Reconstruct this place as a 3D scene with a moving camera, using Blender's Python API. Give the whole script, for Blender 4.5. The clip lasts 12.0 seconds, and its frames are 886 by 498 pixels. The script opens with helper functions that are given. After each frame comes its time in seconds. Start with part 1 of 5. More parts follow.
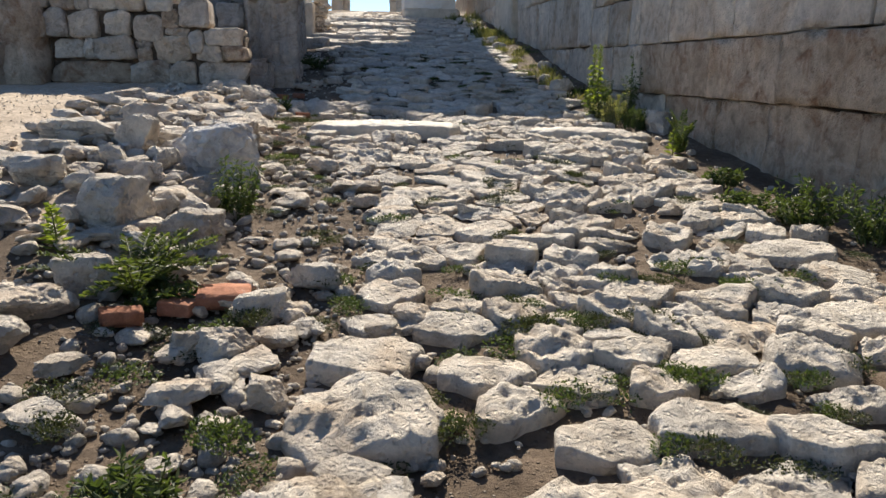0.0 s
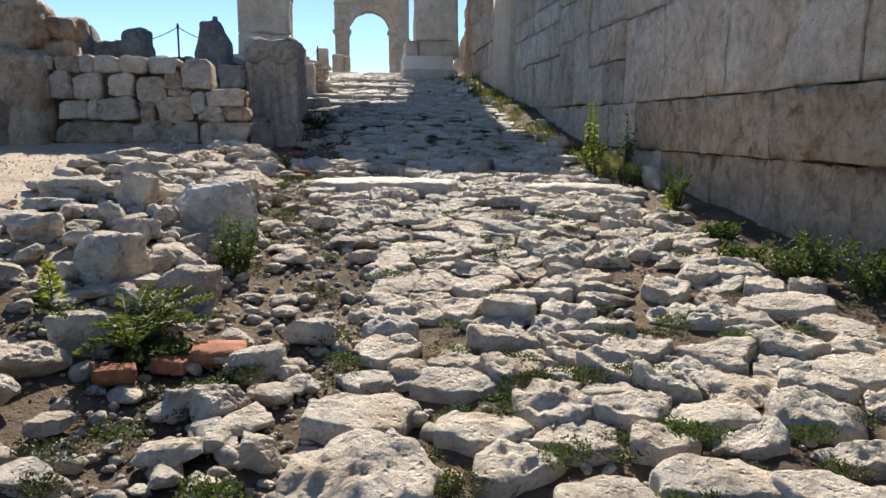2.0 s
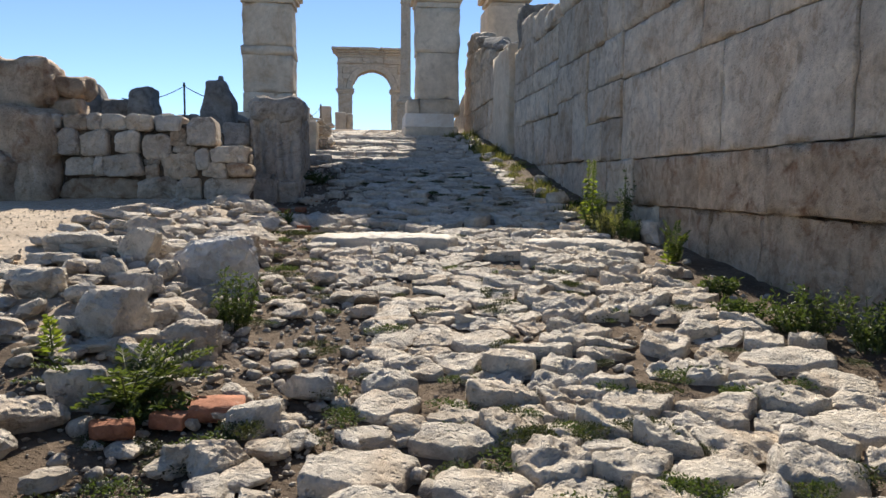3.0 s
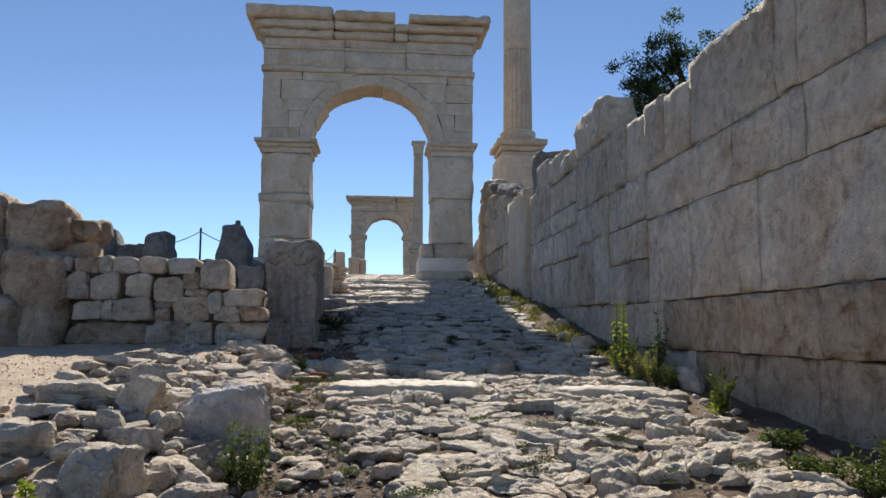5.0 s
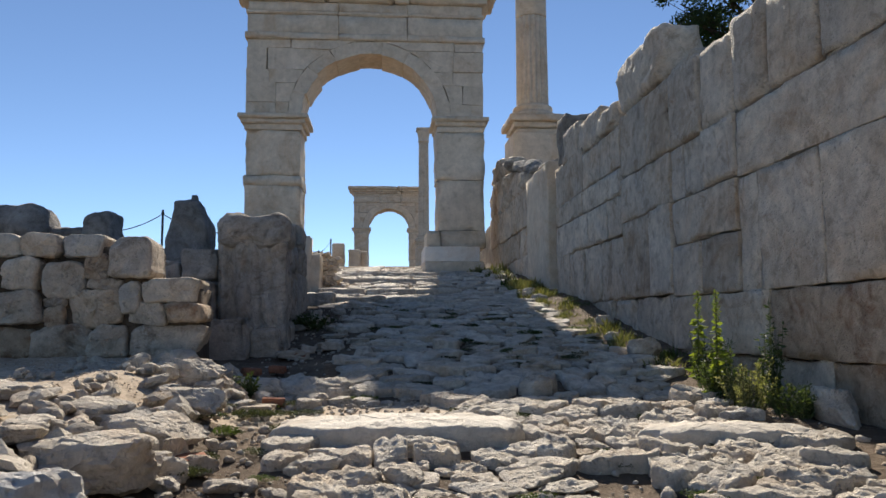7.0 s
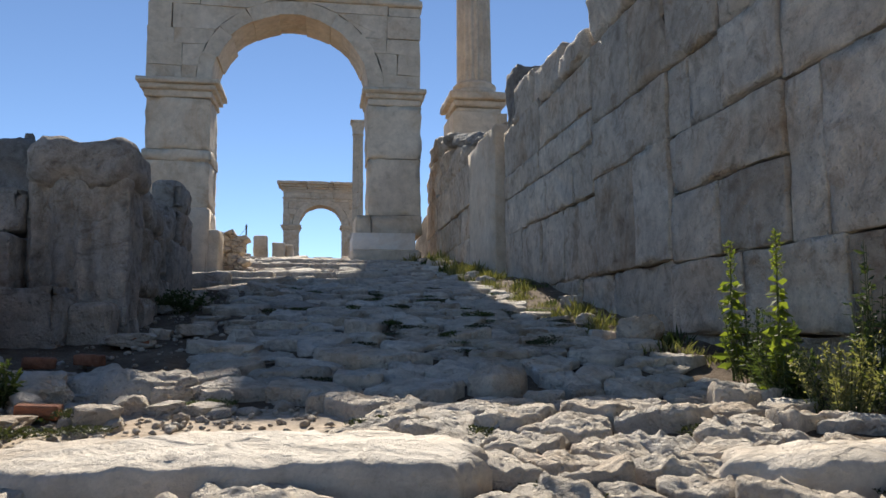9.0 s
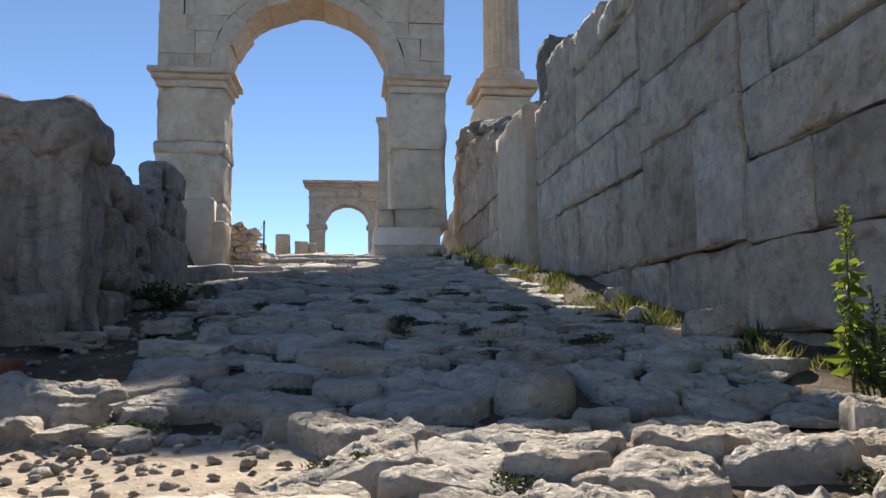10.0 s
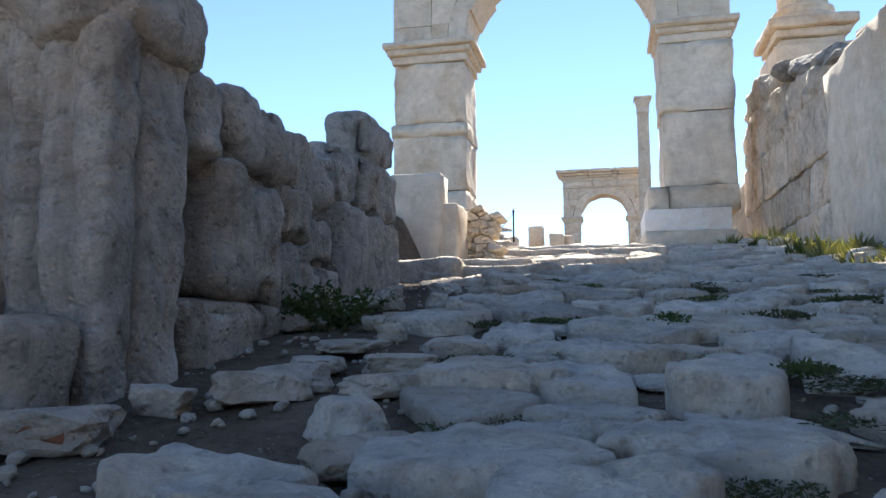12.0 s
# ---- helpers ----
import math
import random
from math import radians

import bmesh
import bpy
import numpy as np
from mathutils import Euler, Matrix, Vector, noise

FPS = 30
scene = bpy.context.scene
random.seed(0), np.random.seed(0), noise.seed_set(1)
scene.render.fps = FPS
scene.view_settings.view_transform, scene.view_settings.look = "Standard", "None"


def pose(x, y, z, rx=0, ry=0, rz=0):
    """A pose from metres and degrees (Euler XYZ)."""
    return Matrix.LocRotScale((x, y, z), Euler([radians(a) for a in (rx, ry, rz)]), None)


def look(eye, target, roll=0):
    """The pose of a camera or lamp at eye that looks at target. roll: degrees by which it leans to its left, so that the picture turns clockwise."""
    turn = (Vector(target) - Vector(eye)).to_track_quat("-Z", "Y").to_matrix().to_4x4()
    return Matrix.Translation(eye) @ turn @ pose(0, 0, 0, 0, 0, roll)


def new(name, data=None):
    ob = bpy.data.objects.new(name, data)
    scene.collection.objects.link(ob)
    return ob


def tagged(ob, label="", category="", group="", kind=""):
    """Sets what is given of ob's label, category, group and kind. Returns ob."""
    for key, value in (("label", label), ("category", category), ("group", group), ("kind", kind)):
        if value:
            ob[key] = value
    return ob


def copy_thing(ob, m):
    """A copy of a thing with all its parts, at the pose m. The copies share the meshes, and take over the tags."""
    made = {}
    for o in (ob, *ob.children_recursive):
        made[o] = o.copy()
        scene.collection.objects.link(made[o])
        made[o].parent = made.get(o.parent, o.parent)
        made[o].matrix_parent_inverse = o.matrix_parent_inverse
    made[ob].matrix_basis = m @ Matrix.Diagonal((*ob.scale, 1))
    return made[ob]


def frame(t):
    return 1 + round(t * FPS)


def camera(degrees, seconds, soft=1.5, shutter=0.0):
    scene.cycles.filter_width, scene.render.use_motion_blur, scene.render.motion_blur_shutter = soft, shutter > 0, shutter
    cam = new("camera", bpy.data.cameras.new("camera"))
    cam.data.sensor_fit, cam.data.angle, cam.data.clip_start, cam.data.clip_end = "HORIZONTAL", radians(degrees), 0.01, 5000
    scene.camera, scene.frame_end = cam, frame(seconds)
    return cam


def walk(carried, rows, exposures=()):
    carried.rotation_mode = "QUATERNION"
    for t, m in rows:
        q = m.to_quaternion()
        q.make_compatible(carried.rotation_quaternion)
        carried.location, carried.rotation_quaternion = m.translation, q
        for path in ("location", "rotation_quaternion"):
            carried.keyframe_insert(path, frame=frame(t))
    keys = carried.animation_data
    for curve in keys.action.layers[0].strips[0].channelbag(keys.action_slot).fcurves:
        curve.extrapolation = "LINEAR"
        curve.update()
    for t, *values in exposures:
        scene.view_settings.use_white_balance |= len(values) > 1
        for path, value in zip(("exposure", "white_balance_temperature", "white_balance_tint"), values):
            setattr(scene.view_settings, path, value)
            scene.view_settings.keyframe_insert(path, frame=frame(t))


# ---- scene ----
cam = camera(61.8, 12.0)
PATH = [
    (0, (0.034, 0.059, 2.39), (0.24, 1.992, 1.919), 0.8),
    (0.5, (0.06, 0.075, 2.388), (0.265, 2.005, 1.907), 0.7),
    (1, (0.051, 0.09, 2.387), (0.257, 2.022, 1.914), 0.7),
    (1.5, (0.049, 0.065, 2.372), (0.255, 2.006, 1.934), 0.5),
    (2, (0.065, 0.064, 2.372), (0.272, 2.027, 2.051), 0.4),
    (2.5, (0.076, 0.023, 2.383), (0.281, 1.998, 2.139), 0.4),
    (3, (0.073, 0.006, 2.378), (0.278, 1.988, 2.204), 0.4),
    (3.5, (0.069, 0.007, 2.396), (0.27, 1.996, 2.382), 0.3),
    (3.7, (0.064, 0.024, 2.38), (0.263, 2.014, 2.423), 0.4),
    (5.3, (-0.113, 1.186, 2.346), (0.056, 3.167, 2.567), 0.1),
    (5.5, (-0.088, 1.544, 2.346), (0.076, 3.525, 2.565), 0.0),
    (6, (-0.002, 2.818, 2.481), (0.155, 4.801, 2.69), -0.1),
    (6.5, (0.014, 4.175, 2.523), (0.164, 6.159, 2.727), -0.1),
    (7, (0.254, 5.505, 2.464), (0.411, 7.489, 2.668), -0.3),
    (8.8, (0.797, 9.272, 2.083), (1.118, 11.234, 2.304), -0.5),
    (9, (0.875, 9.682, 2.028), (1.2, 11.643, 2.248), -0.4),
    (9.5, (1.085, 10.649, 1.979), (1.422, 12.608, 2.2), -0.5),
    (10, (1.28, 11.578, 1.981), (1.527, 13.55, 2.205), -0.6),
    (10.5, (1.365, 12.781, 2.148), (1.247, 14.765, 2.374), -0.5),
    (11, (1.237, 14.164, 2.401), (0.917, 16.124, 2.633), -0.2),
    (11.5, (1.046, 15.297, 2.324), (0.628, 17.24, 2.55), 0.2),
    (12, (0.956, 16.597, 2.349), (0.524, 18.538, 2.566), -0.1),
]
walk(cam, [(t, look(eye, target, roll)) for t, eye, target, roll in PATH],
     [(0.0, 1.05), (1.5, 1.12), (2.0, 1.02), (2.6, 0.96), (3.5, 0.9), (5.5, 0.72), (7.0, 0.77), (9.0, 0.83), (10.0, 0.97), (11.0, 1.36), (12.0, 2.0)])

# ---- world, sun ----
SUN_EL, SUN_AZ = 36.2, 3.3          # degrees up, degrees right of +y
world = bpy.data.worlds.new("world")
scene.world = world
world.use_nodes = True
wn = world.node_tree
sky = wn.nodes.new("ShaderNodeTexSky")
sky.sky_type = 'NISHITA'
sky.sun_disc = False
sky.sun_elevation, sky.sun_rotation = radians(SUN_EL), radians(SUN_AZ)
sky.air_density, sky.dust_density, sky.ozone_density = 0.8, 0.0, 1.9
sky.altitude = 2200
bg = wn.nodes["Background"]
bg.inputs["Strength"].default_value = 0.083
air = wn.nodes.new("ShaderNodeMix")          # clear dry air: a deep blue sky
air.data_type, air.blend_type = 'RGBA', 'MULTIPLY'
air.inputs[0].default_value = 1.0
air.inputs[7].default_value = (0.92, 0.97, 1.0, 1)
wn.links.new(sky.outputs["Color"], air.inputs[6])
wn.links.new(air.outputs[2], bg.inputs["Color"])

sun_data = bpy.data.lights.new("sun", 'SUN')
sun_data.energy, sun_data.angle, sun_data.color = 4.3, radians(0.53), (1.0, 0.91, 0.78)
sun = new("sun", sun_data)
sun_way = Vector((math.sin(radians(SUN_AZ)) * math.cos(radians(SUN_EL)), math.cos(radians(SUN_AZ)) * math.cos(radians(SUN_EL)), math.sin(radians(SUN_EL))))
sun.matrix_world = look(sun_way * 80, (0, 0, 0))


# ---- materials ----
def node(nt, kind, **inputs):
    n = nt.nodes.new(kind)
    for key, value in inputs.items():
        n.inputs[key.replace("_", " ")].default_value = value
    return n


def ramp(nt, fac, stops):
    r = nt.nodes.new("ShaderNodeValToRGB")
    el = r.color_ramp.elements
    while len(el) < len(stops):
        el.new(0.5)
    for e, (p, c) in zip(el, stops):
        e.position = p
        e.color = (*c, 1) if len(c) == 3 else c
    nt.links.new(fac, r.inputs["Fac"])
    return r.outputs["Color"]


def mix(nt, kind, fac, a, b):
    m = nt.nodes.new("ShaderNodeMix")
    m.data_type, m.blend_type = 'RGBA', kind
    for sock, v in ((m.inputs[0], fac), (m.inputs[6], a), (m.inputs[7], b)):
        if isinstance(v, (int, float)):
            sock.default_value = v
        elif isinstance(v, tuple):
            sock.default_value = (*v, 1)
        else:
            nt.links.new(v, sock)
    return m.outputs[2]


def noise_out(nt, vec, scale, detail=6.0, rough=0.6, out="Fac", distortion=0.0):
    n = node(nt, "ShaderNodeTexNoise", Scale=scale, Detail=detail, Roughness=rough, Distortion=distortion)
    nt.links.new(vec, n.inputs["Vector"])
    return n.outputs[out]


def stone(name, light, dark, stain, stain_cut=0.6, scale=1.0, bump=0.5, rough=0.85, pits=0.5, vary=0.25, streaks=0.0, mottle=1.0, chalk_cut=0.60, cool=(0.86, 0.89, 0.93), pieces=0.0):
    """Weathered limestone: two tones, stains, pits, a fine grain and painted crevice shade, at world size."""
    m = bpy.data.materials.new(name)
    m.use_nodes = True
    nt = m.node_tree
    b = nt.nodes["Principled BSDF"]
    geo = nt.nodes.new("ShaderNodeNewGeometry")
    info = nt.nodes.new("ShaderNodeObjectInfo")
    off = nt.nodes.new("ShaderNodeVectorMath")
    off.operation = 'MULTIPLY_ADD'
    nt.links.new(geo.outputs["Position"], off.inputs[0])
    off.inputs[1].default_value = (scale, scale, scale)
    add = nt.nodes.new("ShaderNodeMath")
    add.operation = 'MULTIPLY'
    add.inputs[1].default_value = 37.0
    nt.links.new(info.outputs["Random"], add.inputs[0])
    nt.links.new(add.outputs[0], off.inputs[2])
    p = off.outputs[0]
    big = noise_out(nt, p, 1.6, 4, 0.6)
    mid = noise_out(nt, p, 7.0, 8, 0.65)
    fine = noise_out(nt, p, 46.0, 6, 0.7)
    col = ramp(nt, big, [(0.32, dark), (0.62, light)])
    col = mix(nt, 'MULTIPLY', 0.75 * mottle, col, ramp(nt, mid, [(0.3, (0.62, 0.6, 0.58)), (0.62, (1.06, 1.04, 1.02))]))
    col = mix(nt, 'MULTIPLY', 0.45 * mottle, col, ramp(nt, fine, [(0.3, (0.6, 0.6, 0.6)), (0.65, (1.1, 1.1, 1.1))]))
    spot = noise_out(nt, p, 2.7, 9, 0.72, distortion=0.6)
    col = mix(nt, 'MIX', ramp(nt, spot, [(stain_cut, (0, 0, 0)), (stain_cut + 0.14, (0.75, 0.75, 0.75))]), col, stain)
    crag = noise_out(nt, p, 4.2, 9, 0.62, distortion=0.8)
    # hollows of the bump darkened: crevice shade put into the colour
    col = mix(nt, 'MULTIPLY', min(1.0, 0.35 + 0.4 * bump) * mottle, col, ramp(nt, crag, [(0.30, (0.42, 0.39, 0.36)), (0.47, (1, 1, 1)), (0.62, (1.1, 1.1, 1.1))]))
    wash = noise_out(nt, p, 0.55, 6, 0.68, distortion=1.2)
    col = mix(nt, 'MULTIPLY', 0.8, col, ramp(nt, wash, [(0.34, (0.80, 0.68, 0.56)), (0.5, (0.98, 0.97, 0.95)), (0.66, cool)]))
    chalk = noise_out(nt, p, 1.9, 10, 0.75, distortion=1.5)
    col = mix(nt, 'SCREEN', ramp(nt, chalk, [(chalk_cut, (0, 0, 0)), (chalk_cut + 0.1, (0.55, 0.55, 0.55))]), col, (0.34, 0.31, 0.27))
    if streaks:
        st = nt.nodes.new("ShaderNodeVectorMath")
        st.operation = 'MULTIPLY'
        st.inputs[1].default_value = (1.5, 1.5, 0.3)
        nt.links.new(p, st.inputs[0])
        run = noise_out(nt, st.outputs[0], 1.3, 9, 0.75, distortion=0.9)
        col = mix(nt, 'MULTIPLY', streaks, col, ramp(nt, run, [(0.36, (0.5, 0.47, 0.44)), (0.6, (1.1, 1.09, 1.07))]))
    col = mix(nt, 'MULTIPLY', vary, col, ramp(nt, info.outputs["Random"], [(0.0, (0.55, 0.54, 0.53)), (0.5, (1, 0.97, 0.93)), (1.0, (1.15, 1.15, 1.15))]))
    if pieces:
        col = mix(nt, 'MULTIPLY', pieces, col, ramp(nt, geo.outputs["Random Per Island"], [(0.0, (0.50, 0.48, 0.46)), (0.35, (0.85, 0.83, 0.80)), (0.7, (1.02, 1.0, 0.97)), (1.0, (1.2, 1.2, 1.2))]))
    nt.links.new(col, b.inputs["Base Color"])
    b.inputs["Roughness"].default_value = rough
    b.inputs["Specular IOR Level"].default_value = 0.25
    vor = node(nt, "ShaderNodeTexVoronoi", Scale=17.0)
    nt.links.new(p, vor.inputs["Vector"])
    pit = ramp(nt, vor.outputs["Distance"], [(0.0, (0, 0, 0)), (0.35, (1, 1, 1))])
    h = mix(nt, 'MIX', 0.45, crag, mix(nt, 'MIX', 0.4, mid, fine))
    if pits:
        h = mix(nt, 'MIX', pits * 0.22, h, pit)
    bp = node(nt, "ShaderNodeBump", Strength=min(1.0, bump), Distance=0.2)
    nt.links.new(h, bp.inputs["Height"])
    nt.links.new(bp.outputs[0], b.inputs["Normal"])
    return m


def soil_material(name, a, c, speck, bump=0.8):
    m = bpy.data.materials.new(name)
    m.use_nodes = True
    nt = m.node_tree
    b = nt.nodes["Principled BSDF"]
    geo = nt.nodes.new("ShaderNodeNewGeometry")
    p = geo.outputs["Position"]
    big = noise_out(nt, p, 0.9, 5, 0.6)
    mid = noise_out(nt, p, 9.0, 8, 0.7)
    vor = node(nt, "ShaderNodeTexVoronoi", Scale=22.0)
    nt.links.new(p, vor.inputs["Vector"])
    col = ramp(nt, big, [(0.35, a), (0.65, c)])
    col = mix(nt, 'MULTIPLY', 0.8, col, ramp(nt, mid, [(0.3, (0.5, 0.48, 0.46)), (0.65, (1.15, 1.12, 1.1))]))
    bits = ramp(nt, vor.outputs["Distance"], [(0.12, (1, 1, 1)), (0.3, (0, 0, 0))])
    some = ramp(nt, noise_out(nt, p, 3.1, 4, 0.6), [(0.5, (0, 0, 0)), (0.62, (0.8, 0.8, 0.8))])
    col = mix(nt, 'MIX', mix(nt, 'MULTIPLY', 1.0, bits, some), col, speck)
    nt.links.new(col, b.inputs["Base Color"])
    b.inputs["Roughness"].default_value = 0.95
    b.inputs["Specular IOR Level"].default_value = 0.15
    bp = node(nt, "ShaderNodeBump", Strength=bump, Distance=0.06)
    nt.links.new(mix(nt, 'ADD', 0.5, mid, bits), bp.inputs["Height"])
    nt.links.new(bp.outputs[0], b.inputs["Normal"])
    return m


def leaf_material(name, a, c, glow=0.45):
    """Leaves: green by island, light passing through."""
    m = bpy.data.materials.new(name)
    m.use_nodes = True
    nt = m.node_tree
    b = nt.nodes["Principled BSDF"]
    geo = nt.nodes.new("ShaderNodeNewGeometry")
    col = ramp(nt, geo.outputs["Random Per Island"], [(0.0, a), (1.0, c)])
    nt.links.new(col, b.inputs["Base Color"])
    b.inputs["Roughness"].default_value = 0.6
    b.inputs["Specular IOR Level"].default_value = 0.3
    t = nt.nodes.new("ShaderNodeBsdfTranslucent")
    nt.links.new(mix(nt, 'MULTIPLY', 1.0, col, (1.5, 1.6, 0.7)), t.inputs["Color"])
    mx = nt.nodes.new("ShaderNodeMixShader")
    mx.inputs[0].default_value = glow
    nt.links.new(b.outputs[0], mx.inputs[1])
    nt.links.new(t.outputs[0], mx.inputs[2])
    nt.links.new(mx.outputs[0], nt.nodes["Material Output"].inputs["Surface"])
    return m


M_PAVE = stone("paving_limestone", (0.82, 0.75, 0.65), (0.65, 0.595, 0.515), (0.35, 0.30, 0.25), 0.62, 1.0, 1.0, 0.8, 0.8, 0.0, mottle=0.85, pieces=0.6)
M_SLAB = stone("worn_slab_limestone", (0.72, 0.65, 0.55), (0.60, 0.54, 0.455), (0.46, 0.40, 0.33), 0.64, 1.0, 0.5, 0.7, 0.4, 0.1, mottle=0.7)
M_ROCK = stone("rubble_limestone", (0.82, 0.74, 0.63), (0.60, 0.545, 0.47), (0.36, 0.30, 0.25), 0.61, 1.0, 1.0, 0.88, 0.7, mottle=0.8)
M_BOULDER = stone("blue_grey_boulder", (0.78, 0.75, 0.70), (0.58, 0.575, 0.57), (0.34, 0.30, 0.26), 0.62, 1.0, 0.8, 0.85, 0.9, 0.1, mottle=0.7)
M_WALL = stone("ashlar_limestone", (0.78, 0.69, 0.57), (0.57, 0.495, 0.405), (0.34, 0.23, 0.145), 0.545, 0.75, 0.9, 0.85, 0.8, 0.45, 0.04, mottle=0.85, chalk_cut=0.575)
M_WALL_LOW = stone("stained_ashlar", (0.72, 0.59, 0.45), (0.50, 0.395, 0.29), (0.27, 0.135, 0.07), 0.51, 0.9, 1.0, 0.85, 0.7, 0.3, 0.15, mottle=0.9, chalk_cut=0.565, cool=(0.95, 0.93, 0.9))
M_ARCH = stone("dressed_limestone", (0.72, 0.635, 0.52), (0.60, 0.525, 0.42), (0.42, 0.34, 0.255), 0.62, 0.5, 0.3, 0.8, 0.25, 0.08, 0.15, mottle=0.6, cool=(0.97, 0.96, 0.95))
M_PALE = stone("pale_new_limestone", (0.80, 0.77, 0.73), (0.74, 0.71, 0.67), (0.66, 0.62, 0.57), 0.68, 0.7, 0.1, 0.75, 0.1, 0.05, mottle=0.3)
M_FLUTE = stone("weathered_pier_limestone", (0.76, 0.67, 0.56), (0.56, 0.505, 0.44), (0.25, 0.165, 0.115), 0.535, 0.9, 1.0, 0.88, 0.7, 0.2, 0.3, mottle=1.0, chalk_cut=0.555)
M_DARKROCK = stone("lichen_grey_rock", (0.40, 0.38, 0.35), (0.25, 0.24, 0.225), (0.17, 0.155, 0.135), 0.58, 0.8, 1.0, 0.9, 0.6)
M_BRICK = stone("terracotta", (0.50, 0.23, 0.14), (0.40, 0.17, 0.10), (0.33, 0.20, 0.14), 0.62, 1.5, 0.5, 0.9, 0.4, 0.25)
M_SOIL = soil_material("stony_soil", (0.115, 0.085, 0.06), (0.235, 0.18, 0.13), (0.46, 0.40, 0.33), 1.0)
M_GRAVEL = soil_material("pale_gravel", (0.50, 0.41, 0.31), (0.60, 0.51, 0.40), (0.7, 0.64, 0.55), 0.5)
M_LEAF = leaf_material("weed_leaf", (0.045, 0.065, 0.025), (0.09, 0.115, 0.04), 0.35)
M_LEAF_BRIGHT = leaf_material("young_leaf", (0.10, 0.13, 0.03), (0.22, 0.25, 0.05), 0.45)
M_LEAF_DRY = leaf_material("dry_grass", (0.13, 0.14, 0.06), (0.34, 0.31, 0.17), 0.4)
M_LEAF_FERN = leaf_material("fern_leaf", (0.055, 0.075, 0.025), (0.11, 0.13, 0.042), 0.4)
M_TREE = leaf_material("tree_leaf", (0.035, 0.06, 0.025), (0.07, 0.10, 0.035), 0.3)
M_MOSS = leaf_material("ground_weed", (0.04, 0.05, 0.02), (0.085, 0.09, 0.04), 0.2)
M_BARK = stone("bark", (0.16, 0.12, 0.09), (0.10, 0.08, 0.06), (0.07, 0.06, 0.05), 0.6, 2.0, 0.8, 0.9, 0.3)
M_STEM = stone("plant_stem", (0.14, 0.16, 0.06), (0.11, 0.13, 0.05), (0.13, 0.1, 0.05), 0.65, 3.0, 0.2, 0.7, 0.0)
M_METAL = bpy.data.materials.new("dull_iron")
M_METAL.use_nodes = True
mb = M_METAL.node_tree.nodes["Principled BSDF"]
mb.inputs["Base Color"].default_value = (0.09, 0.08, 0.075, 1)
mb.inputs["Metallic"].default_value, mb.inputs["Roughness"].default_value = 0.6, 0.6


# ---- the lie of the land ----
PROFILE_Y = (-60, -10, 0, 5, 9.5, 11.5, 13.4, 15.3, 16.6, 18.5, 20.9, 24.7, 27, 31, 36, 42.8, 46, 50, 60, 400)
PROFILE_Z = (-3.0, -0.6, 0.0, 0.42, 0.86, 1.03, 1.22, 1.34, 1.40, 1.78, 2.10, 2.70, 3.05, 3.5, 4.3, 5.15, 5.6, 6.0, 6.2, 6.2)
BANK_Y = (-10, 3, 6, 9, 12, 15, 16.9, 17.6, 18.4, 400)
BANK_Z = (0.0, 0.05, 0.25, 0.55, 0.62, 0.62, 0.6, 0.3, 0.0, 0.0)
BACK_Y = (17.2, 20.9, 22.5, 30, 45, 400)
BACK_Z = (2.1, 2.2, 3.4, 4.6, 6.2, 6.2)
TERR_Y = (-60, -10, 22, 28, 36, 52, 60, 400)
TERR_Z = (5.0, 6.6, 6.9, 7.2, 8.6, 8.6, 6.2, 6.2)


def step(a, b, x):
    t = min(1, max(0, (x - a) / (b - a)))
    return t * t * (3 - 2 * t)


def land(x, y):
    z = float(np.interp(y, PROFILE_Y, PROFILE_Z))
    z += step(-1.3, -3.0, x) * float(np.interp(y, BANK_Y, BANK_Z))
    if x < -2.4 and y > 17.2:
        z += step(-2.4, -3.2, x) * step(19.0, 21.5, y) * max(0, float(np.interp(y, BACK_Y, BACK_Z)) - z)
    if x > 6.4:
        z += step(6.45, 6.75, x) * max(0, float(np.interp(y, TERR_Y, TERR_Z)) - z) * (1 - step(60, 120, x))
    elif x > 4.6 and 22 < y < 44:
        z += 0.2 * step(4.6, 5.8, x) * step(22, 28, y) * (1 - step(38, 44, y))
    return z


def fuzz(x, y, z=0.0, f=1.0):
    return noise.noise(Vector((x * f, y * f, z * f)))


# ---- helpers for meshes ----
def mesh_object(name, verts, faces, material, parent=None, label="", smooth=True):
    me = bpy.data.meshes.new(name)
    me.from_pydata(verts, [], faces)
    me.polygons.foreach_set("use_smooth", [smooth] * len(me.polygons))
    me.materials.append(material)
    me.update()
    ob = new(name, me)
    if parent:
        ob.parent = parent
    if label:
        ob["label"] = label
    return ob


def part(name, bm, material, parent, label="", smooth=True):
    me = bpy.data.meshes.new(name)
    bm.to_mesh(me)
    bm.free()
    me.polygons.foreach_set("use_smooth", [smooth] * len(me.polygons))
    me.materials.append(material)
    ob = new(name, me)
    if parent:
        ob.parent = parent
    if label:
        ob["label"] = label
    return ob


def empty(name, place=(0, 0, 0), **tags):
    ob = new(name)
    ob.empty_display_size = 0.2
    ob.location = place
    return tagged(ob, **tags)


def grid_axis(a, b, r, cell):
    """Stations from a to b, close together inside the rounding r at both ends."""
    r = min(r, (b - a) * 0.3)
    n = max(1, int(round((b - a - 2 * r) / cell)))
    inner = [a + r + (b - a - 2 * r) * i / n for i in range(n + 1)]
    return [a, a + r * 0.35] + inner + [b - r * 0.35, b]


